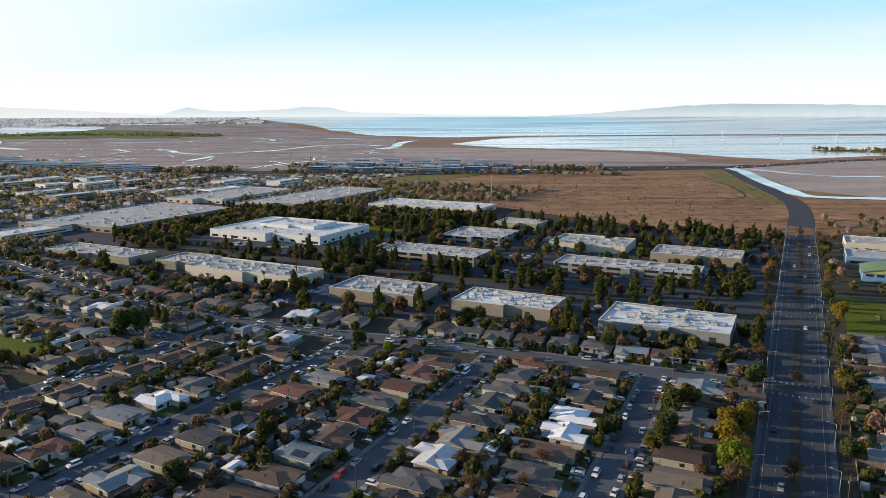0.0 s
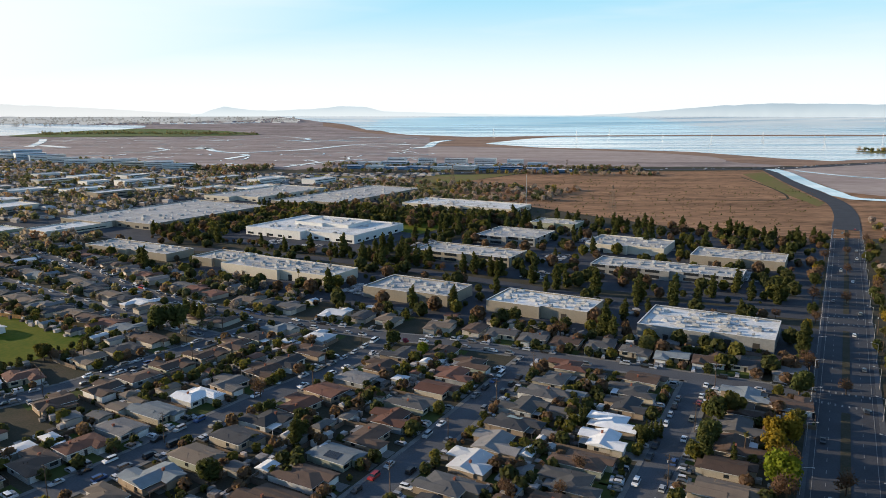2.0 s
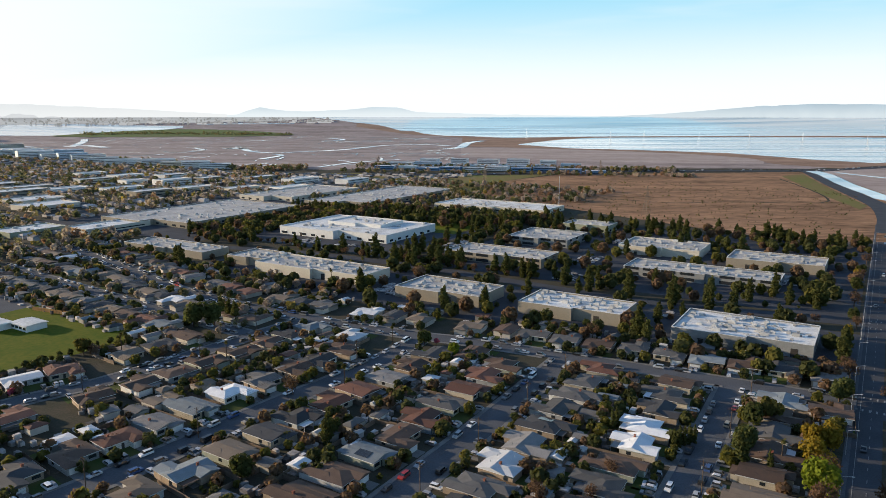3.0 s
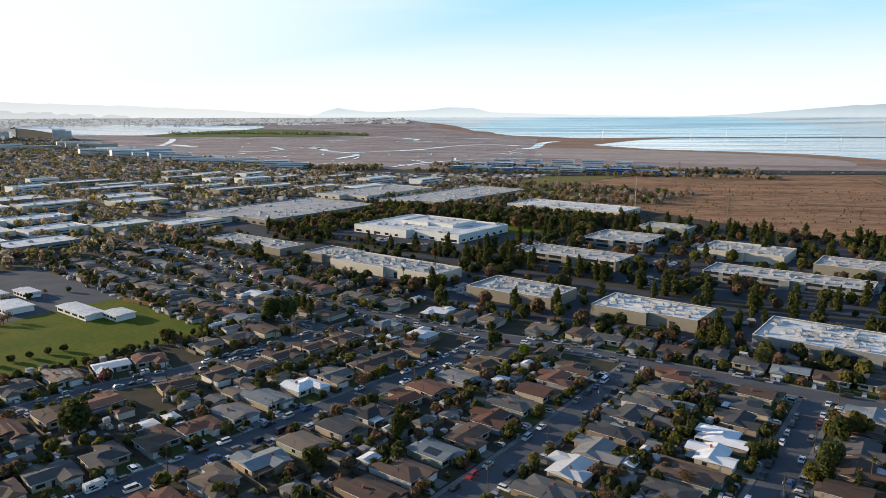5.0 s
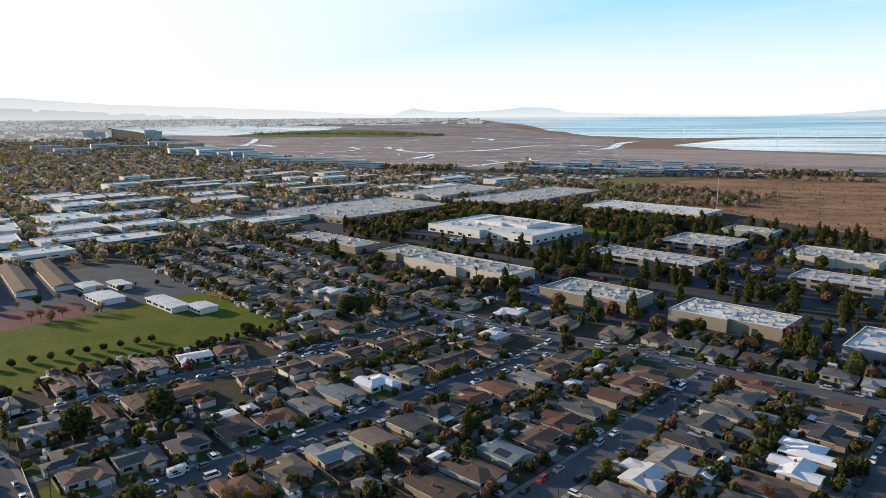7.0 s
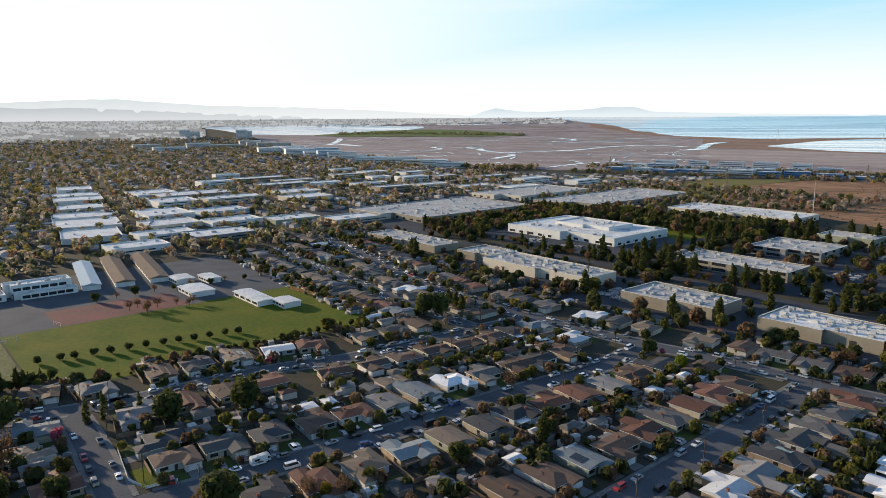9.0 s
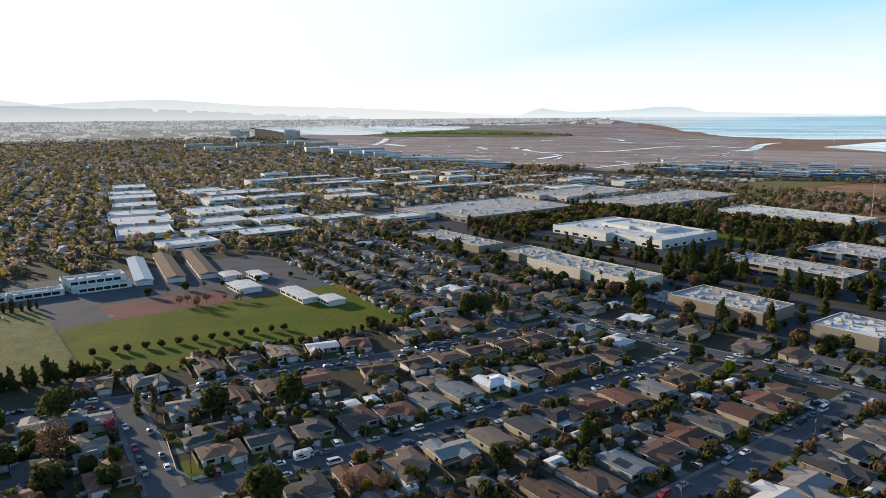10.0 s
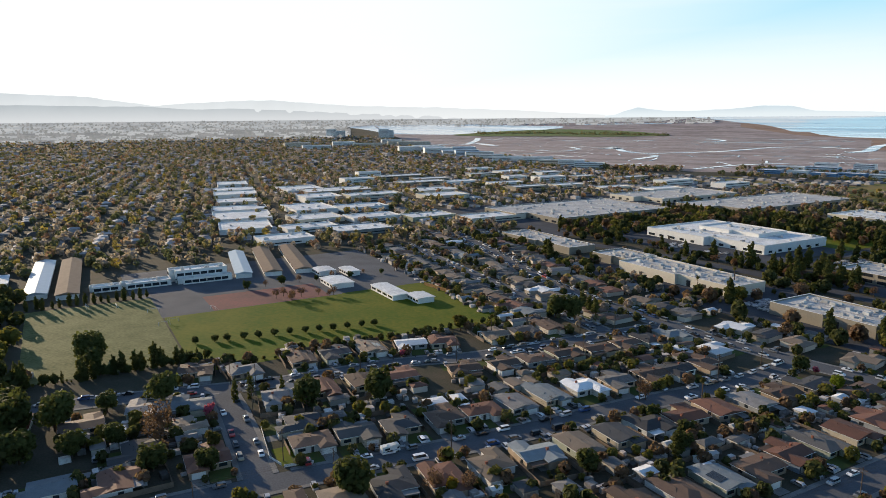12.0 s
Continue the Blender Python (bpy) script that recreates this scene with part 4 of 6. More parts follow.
# football goals
def goal(u, v, turn):
    top = stand("football_goal", place(u, v, turn), "white steel football goal on the pitch", "goal", "goals")
    for x in (-3, 3):
        s = Shape()
        s.rod((x, 0, 0), (x, 0, 2.2), 0.08)
        s.rod((x, 0, 2.2), (x, 1.6, 0), 0.05)
        put("goal_post", s.mesh("goal_post", M["white"]), top)
    s = Shape()
    s.rod((-3, 0, 2.2), (3, 0, 2.2), 0.08)
    put("crossbar", s.mesh("crossbar", M["white"]), top)


for u, v, t in ((20, -462, 0), (4, -470, 0), (38, -440, 90), (40, -408, 90), (45, -412, 90), (70, -428, 20)):
    goal(u, v, t)

# ---- houses ----
HR = random.Random(11)


def house_kit(w, d, gw, gd, h, rise, gable, left, rear, flat):
    """Meshes of one kind of bungalow; its front looks along -y, its garage stands forward on one side, a wing runs back."""
    k = {}
    sx = -1 if left else 1
    g0, g1 = sorted((sx * w / 2, sx * (w / 2 - gw)))
    r0, r1 = sorted((-sx * (w / 2 - 0.4), sx * 0.3))
    s = Shape()
    s.box(-w / 2, w / 2, -d / 2, d / 2, 0, h)
    s.box(g0, g1, -d / 2 - gd, -d / 2 + 0.5, 0, h - 0.05)
    if rear and not flat:
        s.box(r0, r1, d / 2 - 0.3, d / 2 + rear, 0, h - 0.05)
    if gable:                                            # gable ends under the roof
        for y in (-d / 2, d / 2 - 0.12) if d > w else ():
            s.solid([(-w / 2, y, h), (w / 2, y, h), (0, y, h + rise * 0.92), (-w / 2, y + 0.12, h), (w / 2, y + 0.12, h), (0, y + 0.12, h + rise * 0.92)], [(0, 1, 2), (4, 3, 5), (0, 2, 5, 3), (2, 1, 4, 5)])
        for x in (-w / 2, w / 2 - 0.12) if d <= w else ():
            s.solid([(x, -d / 2, h), (x, d / 2, h), (x, 0, h + rise * 0.92), (x + 0.12, -d / 2, h), (x + 0.12, d / 2, h), (x + 0.12, 0, h + rise * 0.92)], [(0, 2, 1), (3, 4, 5), (0, 3, 5, 2), (1, 2, 5, 4)])
    k["wall"] = s
    s = Shape()
    s.hip(-w / 2, w / 2, -d / 2, d / 2, h, rise, 0.55, 0.18, gable)
    s.hip(g0, g1, -d / 2 - gd, d * 0.1, h - 0.02, rise * 0.72, 0.5, 0.18, HR.random() < 0.5)
    if rear and not flat:
        s.hip(r0, r1, -d * 0.1, d / 2 + rear, h - 0.03, rise * 0.8, 0.45, 0.17, HR.random() < 0.4)
    for q in range(HR.randint(2, 4)):
        vx, vy = HR.uniform(-w * 0.35, w * 0.35), HR.uniform(-d * 0.3, d * 0.3)
        s.rod((vx, vy, h), (vx, vy, h + rise * 1.0 + 0.35), 0.1, 0.1, 5)
    k["roof"] = s
    s = Shape()                                          # flat patio cover on posts
    fw = (r1 - r0) * HR.uniform(0.5, 1.0)
    fr = rear if flat else 3.2
    yb = d / 2 if flat else d / 2 + 0.02
    if not flat:
        r0, fw = (r1 + 0.6, w / 2 - r1 - 0.8) if left is False and r1 < w / 2 - 3 else (r0 - 0.0, 0)
        if sx < 0:
            r0, fw = -w / 2 + 0.3, max(0, r1 - (r1 - 0) - (-w / 2) - 0.9)
        else:
            r0, fw = r1 + 0.6, max(0, w / 2 - r1 - 0.9)
    s.box(r0, r0 + max(fw, 3), yb, yb + fr, h - 0.42, h - 0.28)
    for px in (r0 + 0.15, r0 + max(fw, 3) - 0.15):
        s.box(px - 0.07, px + 0.07, yb + fr - 0.2, yb + fr - 0.06, 0, h - 0.42)
    k["patio_cover"] = s
    s = Shape()
    gm = (g0 + g1) / 2
    s.box(gm - gw * 0.38, gm + gw * 0.38, -d / 2 - gd - 0.05, -d / 2 - gd + 0.05, 0.05, 2.15)
    for q in (0.5, 1.05, 1.6):
        s.box(gm - gw * 0.38, gm + gw * 0.38, -d / 2 - gd - 0.08, -d / 2 - gd, q, q + 0.04)
    k["garage_door"] = s
    s = Shape()
    s.box(-sx * 0.6 - 0.5, -sx * 0.6 + 0.5, -d / 2 - 0.06, -d / 2 + 0.05, 0.1, 2.1)
    k["front_door"] = s
    wins = []
    for cx, cy, along, ww in ((-sx * w * 0.32, -d / 2, 0, 1.3), (-sx * w * 0.15, -d / 2, 0, 0.7), (sx * w / 4, d / 2, 0, 1.0), (sx * w / 2, 1.0, 1, 0.8)):
        s = Shape()
        if along:
            s.box(cx - 0.04, cx + 0.04, cy - ww, cy + ww, 0.95, 2.1)
        else:
            s.box(cx - ww, cx + ww, cy - 0.04, cy + 0.04, 0.95, 2.1)
        wins.append(s)
    s = Shape()
    cx = -sx * w * 0.2
    s.box(cx - 0.4, cx + 0.4, d * 0.12, d * 0.12 + 0.6, h * 0.6, h + rise + 0.55)
    s.box(cx - 0.46, cx + 0.46, d * 0.12 - 0.06, d * 0.12 + 0.66, h + rise + 0.55, h + rise + 0.7)
    k["chimney"] = s
    s = Shape()                                          # painted fascia board round the eaves
    p, q = w / 2 + 0.56, d / 2 + 0.56
    o = [(-p, -q), (p, -q), (p, q), (-p, q)]
    s.solid([(x * f, y * f, z) for f, z in ((1, h - 0.02), (1, h + 0.15), (1.005, h - 0.02), (1.005, h + 0.15)) for x, y in o],
            [(8 + i, 8 + (i + 1) % 4, 12 + (i + 1) % 4, 12 + i) for i in range(4)] + [(12 + i, 12 + (i + 1) % 4, 4 + (i + 1) % 4, 4 + i) for i in range(4)] + [(i, (i + 1) % 4, 8 + (i + 1) % 4, 8 + i) for i in range(4)])
    k["fascia"] = s
    first = {"wall": WALLS[0], "roof": ROOFS[0], "garage_door": M["white"], "front_door": M["dark"], "chimney": M["brick"], "patio_cover": ROOFS[6], "fascia": M["white"]}
    kit = {n: v.mesh(n, first[n]) for n, v in k.items()}
    kit["windows"] = [q.mesh("window", M["glass"]) for q in wins]
    kit["shapes"] = k
    kit["size"], kit["rise"], kit["high"] = (w, d, gd, rear, gm, gw), rise, h
    return kit


KITS = []
for i in range(16):
    deep = i % 4 == 3                                     # most stand with the ridge along the street
    KITS.append(house_kit(HR.uniform(10.0, 11.6) if deep else HR.uniform(12.2, 14.4), HR.uniform(12, 14) if deep else HR.uniform(8.4, 9.8), HR.uniform(5.0, 6.2), HR.uniform(2.0, 3.0) if deep else HR.uniform(3.2, 5.2), HR.uniform(2.5, 2.8), HR.uniform(0.75, 1.3), i % 3 != 1, i % 2 == 0, HR.choice((3, 4.5, 6)), i % 5 == 1))
s = Shape()                                              # yard fence: back and both sides
for x0, x1, y0, y1 in ((-8.15, 8.15, 15.6, 15.66), (-8.18, -8.12, -4, 15.6), (8.12, 8.18, -4, 15.6)):
    s.box(x0, x1, y0, y1, 0, 1.8)
for x in np.arange(-8.3, 8.4, 2.37):
    s.box(x - 0.06, x + 0.06, 15.66, 15.76, 0, 1.9)
FENCE = s.mesh("yard_fence", M["wood"])
s = Shape()
s.box(-1.7, 1.7, -1.3, 1.3, 0, 2.0)
s.hip(-1.7, 1.7, -1.3, 1.3, 2.0, 0.5, 0.2, 0.1, True)
SHED = s.mesh("garden_shed", M["unit"])

HOUSES, LAWNS, DRIVES = [], Shape(), Shape()
FARWALL, FARROOF, CLUTTER = Shape(), [Shape() for _ in ROOFS], Shape()
SPECIAL = [  # roofs that stand out: (x, y, roof)
    (44, 241, 7), (39, 226, 7), (-2, 209, 7), (-125, 294, 7), (-116, 258, 7), (-101, 319, 6), (-142, 220, 4), (-45, 225, 0), (-38, 241, 4), (-65, 193, 0), (-57, 202, 0), (-150, 209, 0), (-156, 194, 0),
    (-51, 214, 5), (-84, 216, 1), (-136, 233, 6), (-168, 235, 6), (-178, 223, 6), (-100, 194, 5), (-52, 277, 6), (-54, 263, 5), (-110, 272, 1), (-90, 292, 2), (27, 261, 3), (17, 246, 1), (9, 227, 3),
    (27, 211, 0), (53, 262, 2), (52, 248, 2), (96, 241, 3), (91, 231, 1), (-205, 262, 7), (150, 262, 3), (150, 232, 7), (160, 250, 7)]
YARD, BACK = [], []


def blocked(u, v, ru=7.0, rv=7.0):
    return any(a - ru < u < b + ru and c - rv < v < d + rv for a, b, c, d in TAKEN)


KEEP = [(-30, 220, -560, -320), (400, 485, 28, 125), (327, 700, -300, -8), (327, 405, -440, -6), (440, 620, -560, -345), (30, 215, -640, -424)]


def open_ground(u, v):
    return any(a < u < b and c < v < d for a, b, c, d in KEEP)


s = Shape()
s.box(-0.51, 0.51, -0.84, 0.84, 0.06, 0.1)
SOLAR = s.mesh("solar_panel", M["glass"])


def rear_yard(m, kit):
    """Drive, lawns, outbuildings and clutter of one plot."""
    w, d, gd, rear, gm, gw = kit["size"]
    def quad(shape, x0, x1, y0, y1, z):
        shape.face(*[tuple(m @ Vector((a, b, z))) for a, b in ((x0, y0), (x1, y0), (x1, y1), (x0, y1))])
    quad(DRIVES, gm - gw * 0.45, gm + gw * 0.45, -12.9, -d / 2 - gd + 0.1, 0.07)
    a, b = (-8.2, gm - gw * 0.5) if gm > 0 else (gm + gw * 0.5, 8.2)
    if HR.random() < 0.75:
        quad(LAWNS, a, b, -12.5, -d / 2, 0.06)
    if HR.random() < 0.5:
        quad(DRIVES, -4, 3, d / 2, d / 2 + HR.uniform(2.5, 4.5), 0.05)
    if HR.random() < 0.3:
        quad(LAWNS, -8, 8, d / 2 + 3, 15.4, 0.055)
    for k in range(HR.choice((0, 1, 1, 2))):              # garages and cottages behind
        p = m @ Vector((HR.uniform(-5, 5), HR.uniform(13.5, 21), 0))
        if near_road(p.x, p.y, 14) or any((p.xy - q).length < 7.5 for q in BACK):
            continue
        BACK.append(p.xy)
        o = Shape()
        a, b, c = HR.uniform(2.2, 4.2), HR.uniform(2.0, 3.2), HR.uniform(2.2, 2.8)
        o.box(-a, a, -b, b, 0, c)
        o2 = Shape()
        o2.hip(-a, a, -b, b, c, HR.uniform(0.3, 1.0), 0.35, 0.14, HR.random() < 0.7)
        mm = Matrix.Translation((p.x, p.y, 0)) @ Matrix.Rotation(m.to_euler().z + HR.choice((0, 1.571)), 4, "Z")
        for o3, shape in ((o, FARWALL), (o2, FARROOF[HR.choice((0, 1, 1, 2, 3, 4, 5, 6, 6, 7))])):
            shape.solid([tuple(mm @ Vector(q)) for q in o3.v], o3.f)
    for k in range(HR.randint(4, 9)):                     # lean-tos, crates, covers
        p = m @ Vector((HR.uniform(-7.5, 7.5), HR.uniform(d / 2 + rear + 0.5, 24), 0))
        if near_road(p.x, p.y, 8):
            continue
        a, b, c = HR.uniform(0.5, 1.9), HR.uniform(0.5, 1.6), HR.uniform(0.5, 2.3)
        ang = m.to_euler().z + HR.choice((0, 0.1, 1.57))
        ca, sa = math.cos(ang), math.sin(ang)
        CLUTTER.solid([(p.x + q * ca - e * sa, p.y + q * sa + e * ca, z) for z, f in ((0, 1), (c, 0.94)) for q, e in ((-a * f, -b * f), (a * f, -b * f), (a * f, b * f), (-a * f, b * f))], [(4, 5, 6, 7), (0, 1, 5, 4), (1, 2, 6, 5), (2, 3, 7, 6), (3, 0, 4, 7)])


def house(u, v, turn, far=False):
    x, y = xy(u, v)
    if 44 < u < 61 and -243 < v < -212 or any(abs(u - a) < 14.9 and abs(v - b) < 14.9 for a, b in HOUSES) or blocked(u, v) or open_ground(u, v) or near_road(x, y, 8.2):
        return
    HOUSES.append((u, v))
    kit = HR.choice(KITS)
    roof = HR.choices(range(8), (6.5, 4, 4.5, 3.2, 3.8, 2.6, 1.8, 0.15 if math.hypot(x, y) < 330 else 1.2))[0]
    for sx, sy, sr in SPECIAL:
        if math.hypot(x - sx, y - sy) < 7.2:
            roof = sr
    wall = HR.choices(range(6), (4, 3, 3, 2.5, 1.5, 0.8))[0]
    m = place(u + HR.uniform(-0.9, 0.9), v + HR.uniform(-0.9, 0.9), turn + HR.uniform(-1.5, 1.5))
    if math.hypot(x - MID.x, y - MID.y) > 355:             # beyond this the houses join their quarter
        for n, shape in (("wall", FARWALL), ("roof", FARROOF[roof])):
            src = kit["shapes"][n]
            shape.solid([tuple(m @ Vector(q)) for q in src.v], src.f)
        YARD.append(m)
        rear_yard(m, kit)
        return
    top = stand("house", m, f"single-storey {WALLNAMES[wall]} house with a {ROOFNAMES[roof]} roof", "house", "houses of the neighbourhood")
    put("wall", kit["wall"], top, WALLS[wall])
    put("roof", kit["roof"], top, ROOFS[roof])
    put("garage_door", kit["garage_door"], top)
    put("fascia", kit["fascia"], top)
    put("front_door", kit["front_door"], top)
    for w in kit["windows"][::2] + kit["windows"][3:]:
        put("window", w, top)
    if HR.random() < 0.55:
        put("chimney", kit["chimney"], top)
    w, d = kit["size"][:2]
    if HR.random() < 0.14 and d > w:                      # on the roof's slope
        slope = math.degrees(math.atan2(kit["rise"], w / 2 + 0.55))
        side = HR.choice((-1, 1))
        base = pose(side * w * 0.25, 0, kit["high"] + 0.24 + kit["rise"] * (1 - (w * 0.25) / (w / 2 + 0.55)), 0, side * slope, 0) @ pose(0, 0, 0, 0, 0, 90)
        for i in range(5):
            for j in (-0.87, 0.87):
                put("solar_panel", SOLAR, top, at=base @ pose(-2.16 + i * 1.08, j, 0))
    if HR.random() < 0.6:
        put("patio_cover", kit["patio_cover"], top, ROOFS[HR.choice((6, 6, 7, 1, 0))])
    if HR.random() < 0.8:
        fm = m @ pose(0, 0, 0)
        tagged(put("yard_fence", FENCE, at=fm), "weathered wooden yard fence behind a house", "fence", "yard fences")
    if HR.random() < 0.25:
        tagged(put("garden_shed", SHED, at=m @ pose(HR.choice((-5.5, 5.5)), 13.6, 0)), "small grey garden shed in a back yard", "shed", "sheds")
    rear_yard(m, kit)
    YARD.append(m)


def house_row(name, lo, hi, sides=(-1, 1), back=20, gap=16.4, far=False):
    """Houses along a street between two distances along it, facing it."""
    line = [Vector(p) for p in STREETS[name][0]]
    acc = 0.0
    for a, b in zip(line, line[1:]):
        length = (b - a).length
        d = (b - a) / length
        nrm = Vector((-d.y, d.x))                          # in (u, v): towards +v for +u lines
        t = (lo - acc) if acc < lo else (-acc + lo) % gap
        while t < length and acc + t < hi:
            for sd in sides:
                p = a + d * t + nrm * sd * back
                house(p.x, p.y, math.degrees(math.atan2(-nrm.y * sd, nrm.x * sd)), far)
            t += gap
        acc += length


for hu, hv, turned in ((-18, -324, 90), (-1, -335, 90), (18, -331, 90), (36, -323, 90), (-5, -280, -90), (6, -270, -90), (10, -248, 0), (20, -242, 0), (-15, -237, 0), (1, -231, 0), (19, -224, 0), (52, -325, 90), (59, -309, 90)):                       # houses round the close beside the pitch
    house(hu, hv, turned)
house_row("elm", 60, 235)
house_row("oak", 60, 245)
house_row("ash", 40, 340)
house_row("bay", 0, 370)
house_row("cross", 150, 690)
house_row("court", 20, 80)
house_row("west", 0, 420)
house_row("lane", 10, 290)
house_row("cross", 0, 150)
house_row("east_side", 60, 270)
for u in np.arange(150, 400, 17.0):
    house(float(u), 40.0, 90)
tagged(put("quarter_walls", FARWALL.mesh("quarter_walls", material("far stucco", (0.46, 0.42, 0.36), (0.36, 0.33, 0.29), 0.02, 0.9, island=0.4))), "pale walls of the closely built houses farther off", "houses", kind="stuff")
for shape, mat, rn in zip(FARROOF, ROOFS, ROOFNAMES):
    if shape.v:
        tagged(put("quarter_roofs", shape.mesh("quarter_roofs", mat)), f"low {rn} roofs of the houses farther off", "roofs", kind="stuff")
tagged(put("garden_clutter", CLUTTER.mesh("garden_clutter", material("garden clutter", (0.40, 0.38, 0.36), (0.22, 0.19, 0.17), 0.1, 0.85, island=0.9))), "lean-tos, crates and covered things in back yards", "clutter", kind="stuff")
tagged(put("lawn", LAWNS.mesh("lawn", M["lawn"])), "patchy green front and back lawns", "lawn", kind="stuff")
tagged(put("driveway", DRIVES.mesh("driveway", M["concrete"])), "pale concrete driveways and patios", "driveway", kind="stuff")

# ---- cars ----
CR = random.Random(5)


def car_kit(length, wide, high, nose, tail, hood, boxy=0.0):
    r = 0.33
    s = Shape()
    x = length / 2
    zf = 0.28
    side = [(-x, zf), (x, zf), (x, zf + 0.35), (x - 0.12, hood - 0.08), (x - nose, hood), (-x + tail, hood + 0.03), (-x + 0.05, hood - 0.03), (-x, zf + 0.4)]
    n = len(side)
    s.solid([(a, -wide / 2, b) for a, b in side] + [(a, wide / 2, b) for a, b in side], [tuple(range(n)), tuple(range(2 * n - 1, n - 1, -1))] + [(i, n + i, n + (i + 1) % n, (i + 1) % n) for i in range(n)])
    c0, c1 = -x + tail * (0.25 if boxy else 0.7), x - nose
    e0, e1 = (0.12, 0.3) if boxy else (0.65, 0.75)
    s.solid([(c0 + e0, -wide / 2 + 0.2, high - 0.06), (c1 - e1, -wide / 2 + 0.2, high - 0.06), (c1 - e1, wide / 2 - 0.2, high - 0.06), (c0 + e0, wide / 2 - 0.2, high - 0.06),
             (c0 + e0 + 0.1, -wide / 2 + 0.28, high), (c1 - e1 - 0.1, -wide / 2 + 0.28, high), (c1 - e1 - 0.1, wide / 2 - 0.28, high), (c0 + e0 + 0.1, wide / 2 - 0.28, high)],
            [(4, 5, 6, 7), (0, 1, 5, 4), (1, 2, 6, 5), (2, 3, 7, 6), (3, 0, 4, 7)])
    g = Shape()
    g.solid([(c0, -wide / 2 + 0.06, hood), (c1 + 0.1, -wide / 2 + 0.06, hood), (c1 + 0.1, wide / 2 - 0.06, hood), (c0, wide / 2 - 0.06, hood),
             (c0 + e0, -wide / 2 + 0.2, high - 0.05), (c1 - e1, -wide / 2 + 0.2, high - 0.05), (c1 - e1, wide / 2 - 0.2, high - 0.05), (c0 + e0, wide / 2 - 0.2, high - 0.05)],
            [(0, 1, 5, 4), (1, 2, 6, 5), (2, 3, 7, 6), (3, 0, 4, 7)])
    w = Shape()
    w.rod((0, -0.11, 0), (0, 0.11, 0), r, r, 10)
    return s.mesh("body", CARS[0]), g.mesh("cabin_glass", M["glass"]), w.mesh("wheel", M["tyre"]), [(sx * (x - 0.85), sy * (wide / 2 - 0.12), r) for sx in (-1, 1) for sy in (-1, 1)]


CKITS = [("sedan", car_kit(4.6, 1.8, 1.42, 1.35, 0.95, 0.88)), ("hatchback", car_kit(4.1, 1.75, 1.5, 1.1, 0.5, 0.92, 1)), ("suv", car_kit(4.75, 1.9, 1.75, 1.2, 0.5, 1.05, 1)), ("van", car_kit(5.3, 2.0, 2.1, 0.8, 0.3, 1.15, 1)), ("pickup", car_kit(5.4, 1.95, 1.8, 1.4, 2.1, 1.05))]
NCAR = [0]


def car(x, y, turn, kind=None, colour=None, label_end="parked on the street"):
    i = CR.choices(range(5), (5, 3, 4, 0.7, 2))[0] if kind is None else kind
    c = CR.choices(range(7), (6, 4, 4, 4, 1.3, 1.2, 0.8))[0] if colour is None else colour
    name, (body, glass, wheel, spots) = CKITS[i]
    top = stand(name, pose(x, y, 0.12, 0, 0, turn), f"{CARNAMES[c]} {name} {label_end}", "car", "parked cars")
    put("body", body, top, CARS[c])
    put("cabin_glass", glass, top)
    for p in spots:
        put("wheel", wheel, top, at=Matrix.Translation(p))
    NCAR[0] += 1


for name, lo in (("court", 0.75), ("oak", 0.5), ("ash", 0.5), ("elm", 0.5), ("bay", 0.42), ("cross", 0.36)):
    line, half = roads[name], STREETS[name][1]
    for side in (-1, 1):
        dist = 0.0
        for a, b in zip(line, line[1:]):
            d = (b - a)
            dist += d.length
            if dist < 6.6:
                continue
            dist = 0.0
            n = d.normalized()
            p = (a + b) / 2 + Vector((n.y, -n.x)) * side * (half - 1.25)
            if CR.random() < lo and not near_road(p.x, p.y, 2.0, (name,)) and NCAR[0] < 180 and p.length > 90:
                car(p.x, p.y, math.degrees(math.atan2(n.y, n.x)) + (180 if side < 0 else 0) + CR.uniform(-2, 2))
for m in YARD[::4]:
    if NCAR[0] < 200:
        p = m @ Vector((CR.choice((-4.2, 4.2)), -11.5, 0))
        car(p.x, p.y, math.degrees(m.to_euler().z) + 90, label_end="parked in a driveway")
for k in range(14):                                    # traffic on the boulevard
    u = 210 + 45 * k + CR.uniform(-12, 12)
    side = CR.choice((-1, 1))
    x, y = xy(u, 6.5 + side * CR.choice((3.6, 7.0)))
    car(x, y, math.degrees(GRID) + (0 if side > 0 else 180), label_end="driving on the boulevard")

